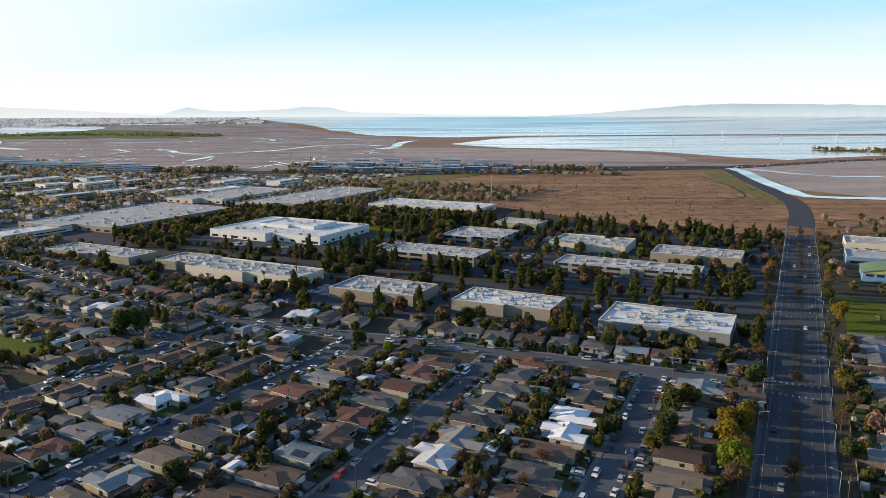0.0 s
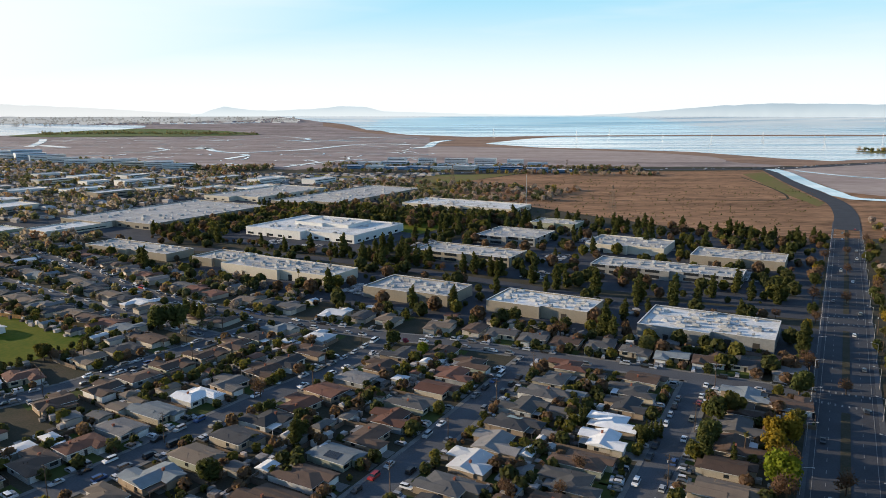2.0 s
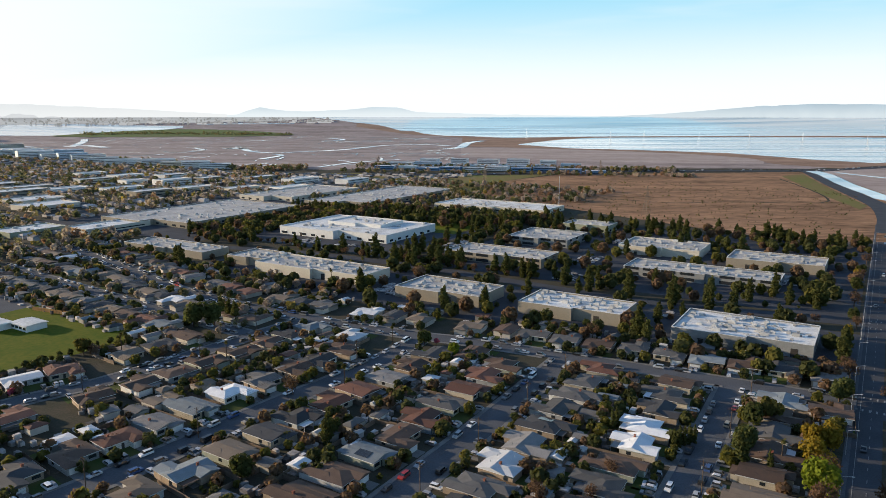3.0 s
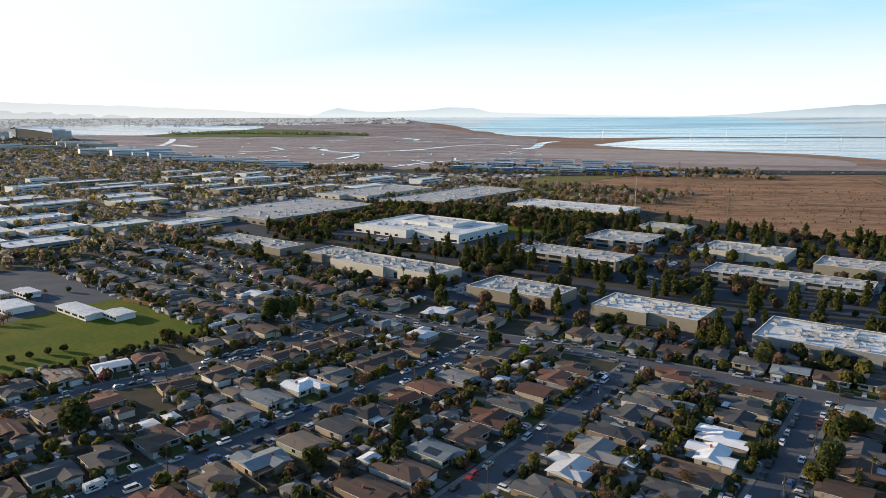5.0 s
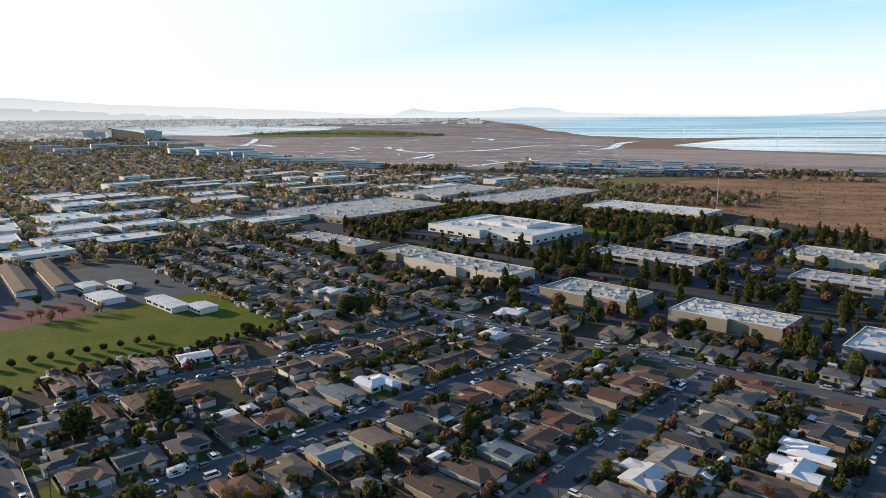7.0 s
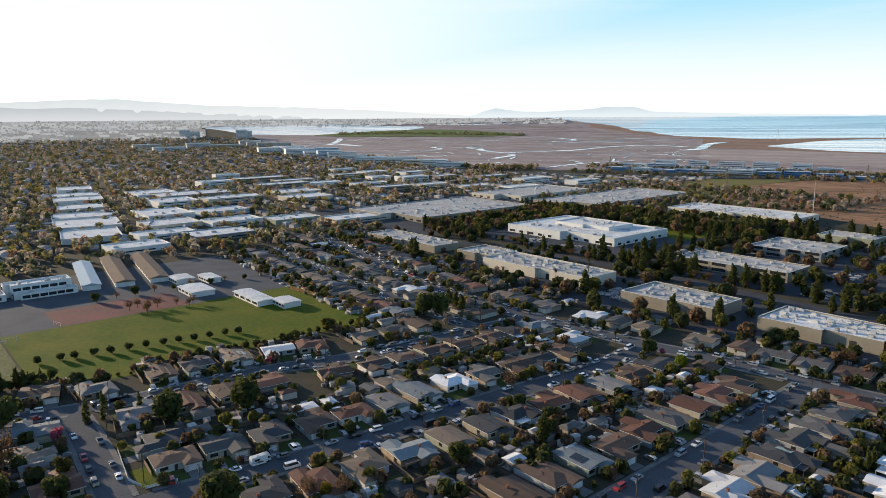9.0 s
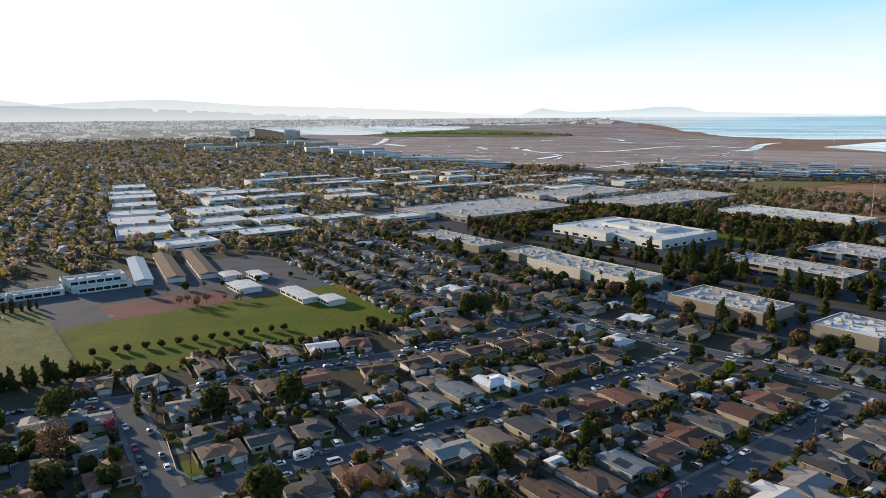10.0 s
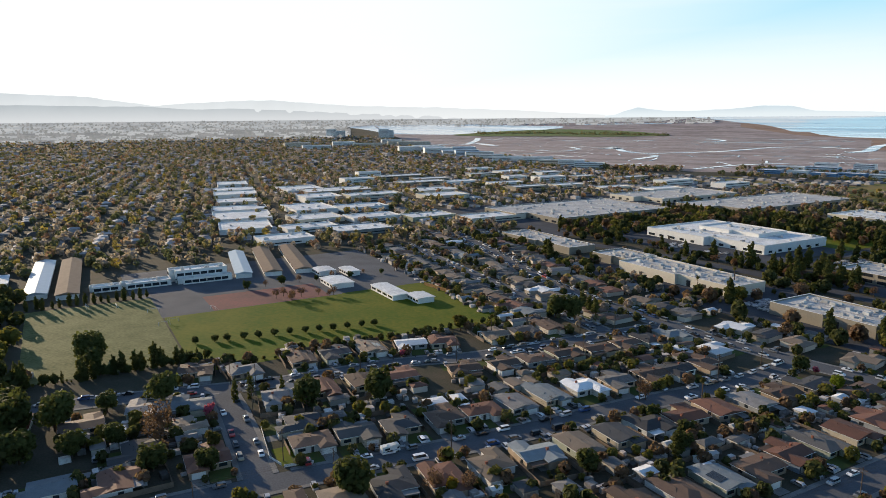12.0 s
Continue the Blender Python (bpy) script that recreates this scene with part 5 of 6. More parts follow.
# a white motor home at the kerb
def motor_home(x, y, turn):
    top = stand("motor_home", pose(x, y, 0.12, 0, 0, turn), "white motor home parked at the kerb", "motor home")
    s = Shape()
    s.box(-3.4, 2.2, -1.15, 1.15, 0.45, 2.9, 0.08, 0.08)
    s.box(2.2, 3.4, -1.0, 1.0, 0.4, 1.2, 0.1, 0.05)
    s.box(1.6, 3.0, -1.12, 1.12, 2.0, 2.9, 0.15, 0.08)
    put("body", s.mesh("body", M["white"]), top)
    s = Shape()
    s.box(2.2, 2.95, -0.95, 0.95, 1.2, 2.0, 0.05, 0.05)
    put("windscreen", s.mesh("windscreen", M["glass"]), top)
    for sy in (-1.17, 1.17):
        s = Shape()
        s.box(-2.4, -0.6, sy - 0.02, sy + 0.02, 1.5, 2.2)
        put("window", s.mesh("window", M["glass"]), top)
        s = Shape()
        s.box(-3.3, 2.1, sy - 0.01, sy + 0.01, 1.05, 1.2)
        put("stripe", s.mesh("stripe", M["bluewall"]), top)
    s = Shape()
    s.box(-1.5, -0.6, -0.35, 0.35, 2.9, 3.15, 0.08, 0.08)
    put("roof_unit", s.mesh("roof_unit", M["white"]), top)
    for wx in (-2.1, 2.3):
        for wy in (-1.0, 1.0):
            s = Shape()
            s.rod((wx, wy - 0.13, 0.4), (wx, wy + 0.13, 0.4), 0.4, 0.4, 12)
            put("wheel", s.mesh("wheel", M["tyre"]), top)


motor_home(-149, 170.5, math.degrees(GRID))

# more cars in driveways and along kerbs, joined
CARGLASS = Shape()


def small_car(s, x, y, ang, z=0.1):
    ca, sa = math.cos(ang), math.sin(ang)
    tr = lambda a, b, c: (x + a * ca - b * sa, y + a * sa + b * ca, z + c)
    fc = [(4, 5, 6, 7), (0, 1, 5, 4), (1, 2, 6, 5), (2, 3, 7, 6), (3, 0, 4, 7)]
    k = CR.choice((0.0, 0.0, 0.3))
    s.solid([tr(a, b, c) for c, f in ((0.25, 1.0), (0.9, 0.96)) for a, b in ((-2.25 * f, -0.88), (2.25 * f, -0.88), (2.25 * f, 0.88), (-2.25 * f, 0.88))], fc)
    CARGLASS.solid([tr(*q) for q in ((-1.84, -0.845, 0.93), (1.12, -0.845, 0.93), (1.12, 0.845, 0.93), (-1.84, 0.845, 0.93), (-1.45 - k, -0.7, 1.33 + k), (0.5, -0.7, 1.33 + k), (0.5, 0.7, 1.33 + k), (-1.45 - k, 0.7, 1.33 + k))], fc[1:])
    s.solid([tr(*q) for q in ((-1.9, -0.82, 0.9), (1.1, -0.82, 0.9), (1.1, 0.82, 0.9), (-1.9, 0.82, 0.9), (-1.4 - k, -0.66, 1.42 + k), (0.4, -0.66, 1.42 + k), (0.4, 0.66, 1.42 + k), (-1.4 - k, 0.66, 1.42 + k))], fc)


s = Shape()
for m in YARD:
    for q in (-5.6, -3.6, 3.6, 5.6):
        if CR.random() < 0.34:
            p = m @ Vector((q, CR.uniform(-11.8, -11.2), 0))
            if not near_road(p.x, p.y, 1.6):
                small_car(s, p.x, p.y, m.to_euler().z + 1.57)
for name in ("oak", "ash", "bay", "elm", "cross", "lane", "court"):
    line, half = roads[name], STREETS[name][1]
    for a, b in zip(line, line[1:]):
        n = (b - a).normalized()
        c = (a + b) / 2
        far_off = (c - MID).length
        for side in (-1, 1):
            p = c + Vector((n.y, -n.x)) * side * (half - 1.2) + n * 3
            if CR.random() < (0.5 if far_off > 300 else 0.0) and not near_road(p.x, p.y, 2, (name,)):
                small_car(s, p.x, p.y, math.atan2(n.y, n.x))
tagged(put("parked_cars", s.mesh("parked_cars", material("mixed car paint", (0.34, 0.34, 0.35), (0.2, 0.2, 0.21), 0.3, 0.35, island=0.95, spec=0.5))), "many small cars parked by the houses", "cars", kind="stuff")

tagged(put("parked_car_windows", CARGLASS.mesh("parked_car_windows", M["glass"])), "dark windows of the parked cars", "car windows", kind="stuff")

# cars in far lots and on the freeway, too small to tell apart
s = Shape()
for k in range(150):
    i = CR.randrange(len(FREEWAY) - 2)
    t = CR.random()
    a, b = Vector(FREEWAY[i]), Vector(FREEWAY[i + 1])
    d = (b - a).normalized()
    p = a.lerp(b, t) + Vector((d.y, -d.x)) * CR.choice((-11, -7, 7, 11))
    q = [p + d * x + Vector((d.y, -d.x)) * y for x, y in ((-2.3, -0.9), (2.3, -0.9), (2.3, 0.9), (-2.3, 0.9))]
    s.solid([(c.x, c.y, 0.8) for c in q] + [(c.x * 0.8 + p.x * 0.2, c.y * 0.8 + p.y * 0.2, 2.1) for c in q], [(4, 5, 6, 7), (0, 1, 5, 4), (1, 2, 6, 5), (2, 3, 7, 6), (3, 0, 4, 7)])
for u0, u1, v in ((384, 402, -100), (384, 402, -180), (345, 380, -262), (345, 375, -275), (440, 466, -190), (505, 535, -150), (505, 535, -60), (500, 530, -200), (495, 535, -320), (440, 470, -400), (440, 470, -440), (590, 625, -200), (590, 625, -130), (610, 640, -560), (610, 640, -640), (430, 600, -560)):
    for k in range(int((u1 - u0) / 2.7)):
        for row in (0, 5.6, 12):
            if CR.random() < 0.6:
                u = u0 + k * 2.7
                q = [xy(u + a, v + row + b) for a, b in ((-0.9, -2.3), (0.9, -2.3), (0.9, 2.3), (-0.9, 2.3))]
                cx, cy = xy(u, v + row)
                s.solid([(x, y, 0.35) for x, y in q] + [(x, y, 0.95) for x, y in q], [(4, 5, 6, 7), (0, 1, 5, 4), (1, 2, 6, 5), (2, 3, 7, 6), (3, 0, 4, 7)])
                q2 = [(x * 0.75 + cx * 0.25, y * 0.6 + cy * 0.4) for x, y in q]
                s.solid([(x, y, 0.95) for x, y in q2] + [(x * 0.85 + cx * 0.15, y * 0.85 + cy * 0.15, 1.5) for x, y in q2], [(4, 5, 6, 7), (0, 1, 5, 4), (1, 2, 6, 5), (2, 3, 7, 6), (3, 0, 4, 7)])
tagged(put("far_cars", s.mesh("far_cars", material("far car paint", (0.4, 0.4, 0.41), (0.2, 0.2, 0.21), 0.5, 0.35, island=0.9))), "small distant cars in car parks and on the freeway", "cars", kind="stuff")

# ---- trees ----
TR = random.Random(21)
NR = np.random.RandomState(4)


def leaf_mesh(name, mat, blobs, n, size, up=0.25):
    """A crown of many small leaf clumps on the skins of several lobes (x, y, z, rx, ry, rz)."""
    v = np.zeros((n * 4, 3))
    w = np.array([b[3] * b[5] for b in blobs])
    pick = NR.choice(len(blobs), n, p=w / w.sum())
    B = np.array(blobs)[pick]
    d = NR.normal(size=(n, 3))
    d /= np.linalg.norm(d, axis=1)[:, None]
    rad = NR.uniform(0.62, 1.06, (n, 1))
    c = B[:, :3] + d * B[:, 3:] * rad
    nn = d + NR.normal(size=(n, 3)) * 0.55 + np.array([0, 0, up])
    nn /= np.linalg.norm(nn, axis=1)[:, None]
    t = np.cross(nn, NR.normal(size=(n, 3)))
    t /= np.linalg.norm(t, axis=1)[:, None]
    b = np.cross(nn, t)
    sz = size * NR.uniform(0.55, 1.25, (n, 1))
    for k, (p, q) in enumerate(((-1, -0.6), (0.9, -0.8), (1.1, 0.7), (-0.7, 0.9))):
        v[k::4] = c + t * sz * p + b * sz * q
    me = bpy.data.meshes.new(name)
    me.from_pydata(v.tolist(), [], [(4 * i, 4 * i + 1, 4 * i + 2, 4 * i + 3) for i in range(n)])
    me.materials.append(mat)
    return me


def limbs(name, height, girth, forks, spread, twigs=0):
    s = Shape()
    s.rod((0, 0, -0.2), (TR.uniform(-0.2, 0.2), TR.uniform(-0.2, 0.2), height * 0.45), girth, girth * 0.7, 7)
    for i in range(forks):
        a = 6.283 * i / forks + TR.uniform(-0.4, 0.4)
        z0 = height * TR.uniform(0.25, 0.45)
        q = (math.cos(a) * spread * TR.uniform(0.5, 0.9), math.sin(a) * spread * TR.uniform(0.5, 0.9), height * TR.uniform(0.6, 0.9))
        s.rod((0, 0, z0), q, girth * 0.5, girth * 0.14, 5)
        for k in range(twigs):
            t = TR.uniform(0.35, 1)
            p = (q[0] * t, q[1] * t, z0 + (q[2] - z0) * t)
            e = (p[0] + TR.uniform(-1, 1) * spread * 0.5, p[1] + TR.uniform(-1, 1) * spread * 0.5, p[2] + TR.uniform(0.1, 0.4) * height)
            s.rod(p, e, girth * 0.16, girth * 0.04, 3)
    return s.mesh(name, M["trunk"])


LEAF = {
    "green": leafy("dark green leaves", (0.078, 0.088, 0.03), (0.045, 0.054, 0.019)),
    "olive": leafy("olive leaves", (0.11, 0.1, 0.03), (0.065, 0.064, 0.02)),
    "conifer": leafy("conifer needles", (0.085, 0.09, 0.03), (0.045, 0.052, 0.018), 0.25),
    "gold": leafy("yellow autumn leaves", (0.24, 0.165, 0.02), (0.15, 0.12, 0.02), 0.15),
    "lime": leafy("lime leaves", (0.16, 0.19, 0.02), (0.10, 0.13, 0.015), 0.1),
    "bare": leafy("brown bare twigs", (0.14, 0.085, 0.055), (0.09, 0.055, 0.04)),
    "pink": leafy("pink blossom", (0.45, 0.11, 0.17), (0.32, 0.08, 0.12), 0.1),
}


def lobes(w, h, base, count):
    out = [(0, 0, base + (h - base) * 0.5, w * 0.62, w * 0.62, (h - base) * 0.46)]
    for i in range(count):
        a = TR.uniform(0, 6.28)
        r = w * TR.uniform(0.35, 0.65)
        out.append((math.cos(a) * r, math.sin(a) * r, base + (h - base) * TR.uniform(0.25, 0.75), w * TR.uniform(0.3, 0.5), w * TR.uniform(0.3, 0.5), (h - base) * TR.uniform(0.2, 0.36)))
    return out


def cone(w, h, base, count):
    out = []
    for i in range(count):
        t = i / (count - 1)
        r = w * min(1.0, 0.6 + 1.4 * t) * (1 - t ** 2.6) ** 0.7 * TR.uniform(0.75, 1.12) + 0.25
        out.append((TR.uniform(-0.2, 0.2) * w, TR.uniform(-0.2, 0.2) * w, base + (h - base) * t, r, r, (h - base) / count * 0.9))
    return out


TREES = {}


def kind(name, trunk, crown, label, category="tree"):
    TREES.setdefault(name, []).append((trunk, crown, label, category))


for i in range(3):
    kind("broadleaf_tree", limbs("trunk", 5.5, 0.3, 5, 2.6), leaf_mesh("crown", LEAF["green"], lobes(3.7, 7.5, 0.7, 10), 1500, 0.36), "dense dark green broadleaf tree")
    kind("olive_tree", limbs("trunk", 4.5, 0.22, 5, 2.2), leaf_mesh("crown", LEAF["olive"], lobes(2.9, 6.2, 1.6, 7), 700, 0.4), "olive-green garden tree with an uneven crown")
    kind("conifer", limbs("trunk", 15, 0.4, 3, 1.0), leaf_mesh("crown", LEAF["conifer"], cone(3.3, 16, 0.8, 11), 1300, 0.47, 0.05), "tall dark conifer with ragged branches")
    kind("bare_tree", limbs("trunk", 7, 0.24, 7, 3.0, 7), leaf_mesh("crown", LEAF["bare"], lobes(3.4, 7.4, 2.2, 6), 520, 0.2), "leafless winter tree with brown twigs")
    kind("shrub", limbs("trunk", 1.6, 0.08, 4, 0.8), leaf_mesh("crown", LEAF["green" if i else "olive"], lobes(1.1, 2.0, 0.1, 5), 240, 0.24), "rounded green garden shrub", "shrub")
for i in range(2):
    kind("cypress", limbs("trunk", 5, 0.14, 3, 0.3), leaf_mesh("crown", LEAF["conifer"], cone(1.0, 8, 0.4, 7), 520, 0.28, 0.0), "narrow dark columnar cypress")
    kind("gold_tree", limbs("trunk", 5.5, 0.26, 5, 2.2), leaf_mesh("crown", LEAF["gold"], lobes(3.2, 7.6, 0.9, 9), 1500, 0.29), "golden yellow autumn tree")
kind("lime_tree", limbs("trunk", 5.5, 0.26, 5, 2.2), leaf_mesh("crown", LEAF["lime"], lobes(3.2, 7.4, 0.8, 9), 2600, 0.23), "bright yellow-green leafy tree")
kind("blossom_tree", limbs("trunk", 3.5, 0.15, 5, 1.6), leaf_mesh("crown", LEAF["pink"], lobes(2.1, 4.6, 1.2, 6), 500, 0.28), "small tree in pink blossom")


def palm_crown():
    s = Shape()
    for i in range(34):
        a, e = TR.uniform(0, 6.28), TR.uniform(-0.9, 1.2)
        L = TR.uniform(1.4, 2.1)
        prev = Vector((0, 0, 11))
        for k in range(3):
            e2 = e - 0.5 * k
            q = prev + Vector((math.cos(a) * math.cos(e2), math.sin(a) * math.cos(e2), math.sin(e2))) * L / 3
            w = Vector((-math.sin(a), math.cos(a), 0)) * (0.3, 0.36, 0.2)[k]
            w2 = Vector((-math.sin(a), math.cos(a), 0)) * (0.36, 0.2, 0.02)[k]
            s.face(tuple(prev - w), tuple(prev + w), tuple(q + w2), tuple(q - w2))
            prev = q
    return s.mesh("crown", LEAF["olive"])


s = Shape()
s.rod((0, 0, -0.2), (0.2, 0.1, 11), 0.26, 0.17, 8)
kind("palm", s.mesh("trunk", M["trunk"]), palm_crown(), "tall slender fan palm", "palm")
SPOTS = []


def tree(name, x, y, height=1.0, wide=None, label=""):
    trunk, crown, lab, cat = TR.choice(TREES[name])
    w = wide or height
    top = new(name)
    top.empty_display_size = 0.5
    top.matrix_basis = Matrix.LocRotScale((x, y, 0), Euler((0, 0, TR.uniform(0, 6.28))), (w, w, height))
    tagged(top, label or lab, cat, name.replace("_", " ") + "s")
    put("trunk", trunk, top)
    put("crown", crown, top)
    SPOTS.append((x, y))


def tree_uv(name, u, v, *k, **kw):
    tree(name, *xy(u, v), *k, **kw)


# trees that stand out, by place
# near the boulevard and between the streets
for name, x, y, h in (
    ("gold_tree", 93, 217, 1.55), ("gold_tree", 99, 231, 1.3), ("lime_tree", 87, 197, 1.95), ("lime_tree", -30, 313, 1.0), ("olive_tree", 92, 251, 1.6), ("broadleaf_tree", 84, 246, 1.3),
    ("broadleaf_tree", 74, 226, 1.35), ("conifer", 70, 216, 0.8), ("cypress", 78, 212, 1.0), ("conifer", -67, 220, 0.7), ("broadleaf_tree", -87, 194, 1.2), ("broadleaf_tree", -173, 349, 1.9),
    ("broadleaf_tree", -163, 352, 1.9), ("conifer", -166, 370, 0.75), ("conifer", -160, 366, 0.7), ("conifer", -155, 362, 0.7), ("bare_tree", 4, 188, 1.0), ("bare_tree", 28, 205, 0.9),
):
    tree(name, x, y, h)
# in the western gardens
for name, x, y, h in (
    ("bare_tree", 20, 190, 0.8), ("broadleaf_tree", -201, 183, 1.7), ("broadleaf_tree", -181, 203, 1.85), ("broadleaf_tree", -252, 153, 1.8), ("broadleaf_tree", -67, 225, 1.0), ("broadleaf_tree", -139, 142, 1.9),
    ("olive_tree", -200, 138, 1.2), ("broadleaf_tree", -268, 104, 2.3), ("broadleaf_tree", -262, 116, 2.0), ("broadleaf_tree", -325, 165, 2.0), ("bare_tree", -225, 135, 1.9), ("bare_tree", -218, 128, 1.6),
    ("bare_tree", -122, 158, 1.1), ("bare_tree", -112, 163, 1.0), ("gold_tree", -117, 160, 0.8), ("blossom_tree", -226, 156, 1.1), ("blossom_tree", -205, 250, 0.8), ("blossom_tree", 81, 236, 0.9),
):
    tree(name, x, y, h)
# along the gardens and blossoms, palms and cypresses
for name, x, y, h in (
    ("blossom_tree", -40, 330, 0.8), ("broadleaf_tree", -46, 330, 1.0), ("bare_tree", 38, 345, 1.25), ("bare_tree", -92, 262, 1.2), ("palm", -72, 268, 1.0), ("palm", -186, 300, 1.0),
    ("palm", 84, 218, 0.8), ("palm", -62, 330, 0.8), ("palm", -138, 348, 0.8), ("palm", -135, 300, 0.8), ("palm", -128, 312, 0.75), ("palm", -150, 330, 0.7), ("palm", -8, 330, 0.6), ("palm", -175, 318, 0.8), ("palm", -105, 470, 1.3), ("palm", -120, 440, 1.1),
    ("olive_tree", -205, 300, 1.4), ("broadleaf_tree", -84, 246, 0.8), ("cypress", 52, 228, 0.8), ("cypress", 54, 229, 0.9), ("cypress", 56, 230, 0.85), ("cypress", 58, 231, 0.9),
    ("cypress", 60, 232, 0.8), ("cypress", 33, 240, 1.0), ("cypress", 35, 243, 0.9), ("cypress", -228, 170, 1.2), ("cypress", -226, 176, 1.3), ("cypress", -218, 186, 1.0),
    ("cypress", -195, 215, 1.0),
):
    tree(name, x, y, h)
for x, y, h in ((-246, 96, 1.5), (-236, 108, 1.2), (-262, 136, 1.0), (-232, 122, 1.0), (-285, 108, 1.6), (-255, 88, 1.3), (-190, 128, 1.0), (-205, 118, 1.1)):
    tree("broadleaf_tree", x, y, h * 1.2)
# tall conifers of the business park
for x, y, h in ((-99, 432, 1.0), (-18, 398, 0.85), (33, 462, 0.95), (47, 446, 1.05), (54, 452, 0.8), (70, 431, 1.15), (93, 416, 1.15), (113, 410, 1.2), (61, 348, 1.1), (64, 342, 0.8), (142, 430, 0.9), (176, 416, 1.0), (183, 424, 0.9), (148, 320, 0.9), (152, 328, 1.0), (-90, 517, 1.1), (-57, 517, 1.1), (-75, 512, 0.9), (-250, 499, 1.0), (-256, 504, 0.9), (-6, 488, 1.0), (-14, 492, 0.9), (10, 478, 0.8), (-110, 545, 1.2), (-140, 560, 1.0), (-40, 520, 0.9), (130, 420, 0.8), (165, 452, 0.85), (40, 440, 0.7)):
    tree("conifer", x, y, h)
# rows: field edge, street trees, screens behind offices
for k in range(13):
    tree_uv("broadleaf_tree", 50 + k * 7.5 + TR.uniform(-1, 1), -366 + k * 1.4, 0.5, 0.62)
for k in range(44):
    tree_uv(TR.choice(("cypress", "conifer", "conifer", "broadleaf_tree", "shrub")), -30 + k * 1.9 + TR.uniform(-1, 1), -339 + TR.uniform(-2, 2), TR.uniform(0.45, 0.8))
for k in range(34):
    tree_uv("shrub", 48 + k * 5, -324 + TR.uniform(-2, 2), TR.uniform(0.8, 1.8))
for k in range(9):
    tree_uv("bare_tree", 112 + TR.uniform(-10, 40), -432 + TR.uniform(-5, 14), TR.uniform(0.6, 1.0))
for k in range(60):
    u = 620 + TR.uniform(0, 70)
    tree_uv("conifer" if TR.random() < 0.8 else "olive_tree", TR.choice((606, 670, 690)) + TR.uniform(-7, 7), -310 + k * 5.0 + TR.uniform(-2, 2), TR.uniform(0.65, 1.1))
for k in range(70):
    tree_uv(TR.choice(("conifer", "conifer", "bare_tree", "olive_tree", "broadleaf_tree")), 440 + k * 4.2, -318 + TR.uniform(-12, 10), TR.uniform(0.6, 1.05))
for k in range(70):
    tree_uv(TR.choice(("conifer", "bare_tree", "bare_tree", "olive_tree", "broadleaf_tree")), 432 + TR.uniform(-3, 8), -560 + k * 5.2, TR.uniform(0.6, 1.0))
for k in range(45):
    tree_uv("conifer", 616 + TR.uniform(-3, 3), -600 + k * 6, TR.uniform(0.55, 0.85))
for k in range(60):
    tree_uv(TR.choice(("bare_tree", "broadleaf_tree", "olive_tree", "gold_tree")), 150 + k * 9.5, TR.choice((-10, -12, 22, 25)) + TR.uniform(-2, 2), TR.uniform(0.8, 1.5))
for u in (188, 222, 311, 470, 560, 640, 720):
    tree_uv("bare_tree", u, 6.5, TR.uniform(0.9, 1.25))
for k in range(80):
    u, v = TR.uniform(318, 690), TR.uniform(-300, -14)
    if not blocked(u, v, 4, 4) and not near_road(*xy(u, v), 2):
        tree_uv(TR.choice(("bare_tree", "olive_tree", "broadleaf_tree", "shrub", "conifer")), u, v, TR.uniform(0.5, 0.9))
# gardens
GARDEN = []
for m in YARD:
    c = m.translation
    near = math.hypot(c.x - MID.x, c.y - MID.y) < 300
    for k in range(TR.choice((5, 6, 7, 8))):
        p = m @ Vector((TR.uniform(-8.4, 8.4), TR.uniform(6.5, 20), 0))
        if near_road(p.x, p.y, 9):
            continue
        if near and k < 1 and len(SPOTS) < 560:
            tree(TR.choices(("broadleaf_tree", "olive_tree", "bare_tree", "gold_tree", "cypress"), (3, 3, 2.6, 0.35, 0.8))[0], p.x, p.y, TR.uniform(0.5, 0.95))
        else:
            GARDEN.append((p.x, p.y))
    for k in range(TR.choice((1, 2, 3, 4))):
        p = m @ Vector((TR.uniform(-8, 8), TR.uniform(-12.2, -10.0), 0))
        if not near_road(p.x, p.y, 1.2):
            if near and k == 2 and len(SPOTS) < 560:
                tree("olive_tree", p.x, p.y, TR.uniform(0.4, 0.8))
            else:
                GARDEN.append((p.x, p.y))


for k in range(16):
    tree_uv("conifer", -27 + k * 4.4 + TR.uniform(-1, 1), -480 + TR.uniform(-2, 2), TR.uniform(0.3, 0.55))
for k in range(10):
    tree_uv("bare_tree" if k % 2 else "broadleaf_tree", 100 + k * 12, -468 + TR.uniform(-6, 4), TR.uniform(0.5, 0.9))
for k in range(12):
    tree_uv("broadleaf_tree", -62 + TR.uniform(0, 26), -490 + k * 13 + TR.uniform(-3, 3), TR.uniform(0.9, 1.7))
tree_uv("broadleaf_tree", 2, -348, 1.5)


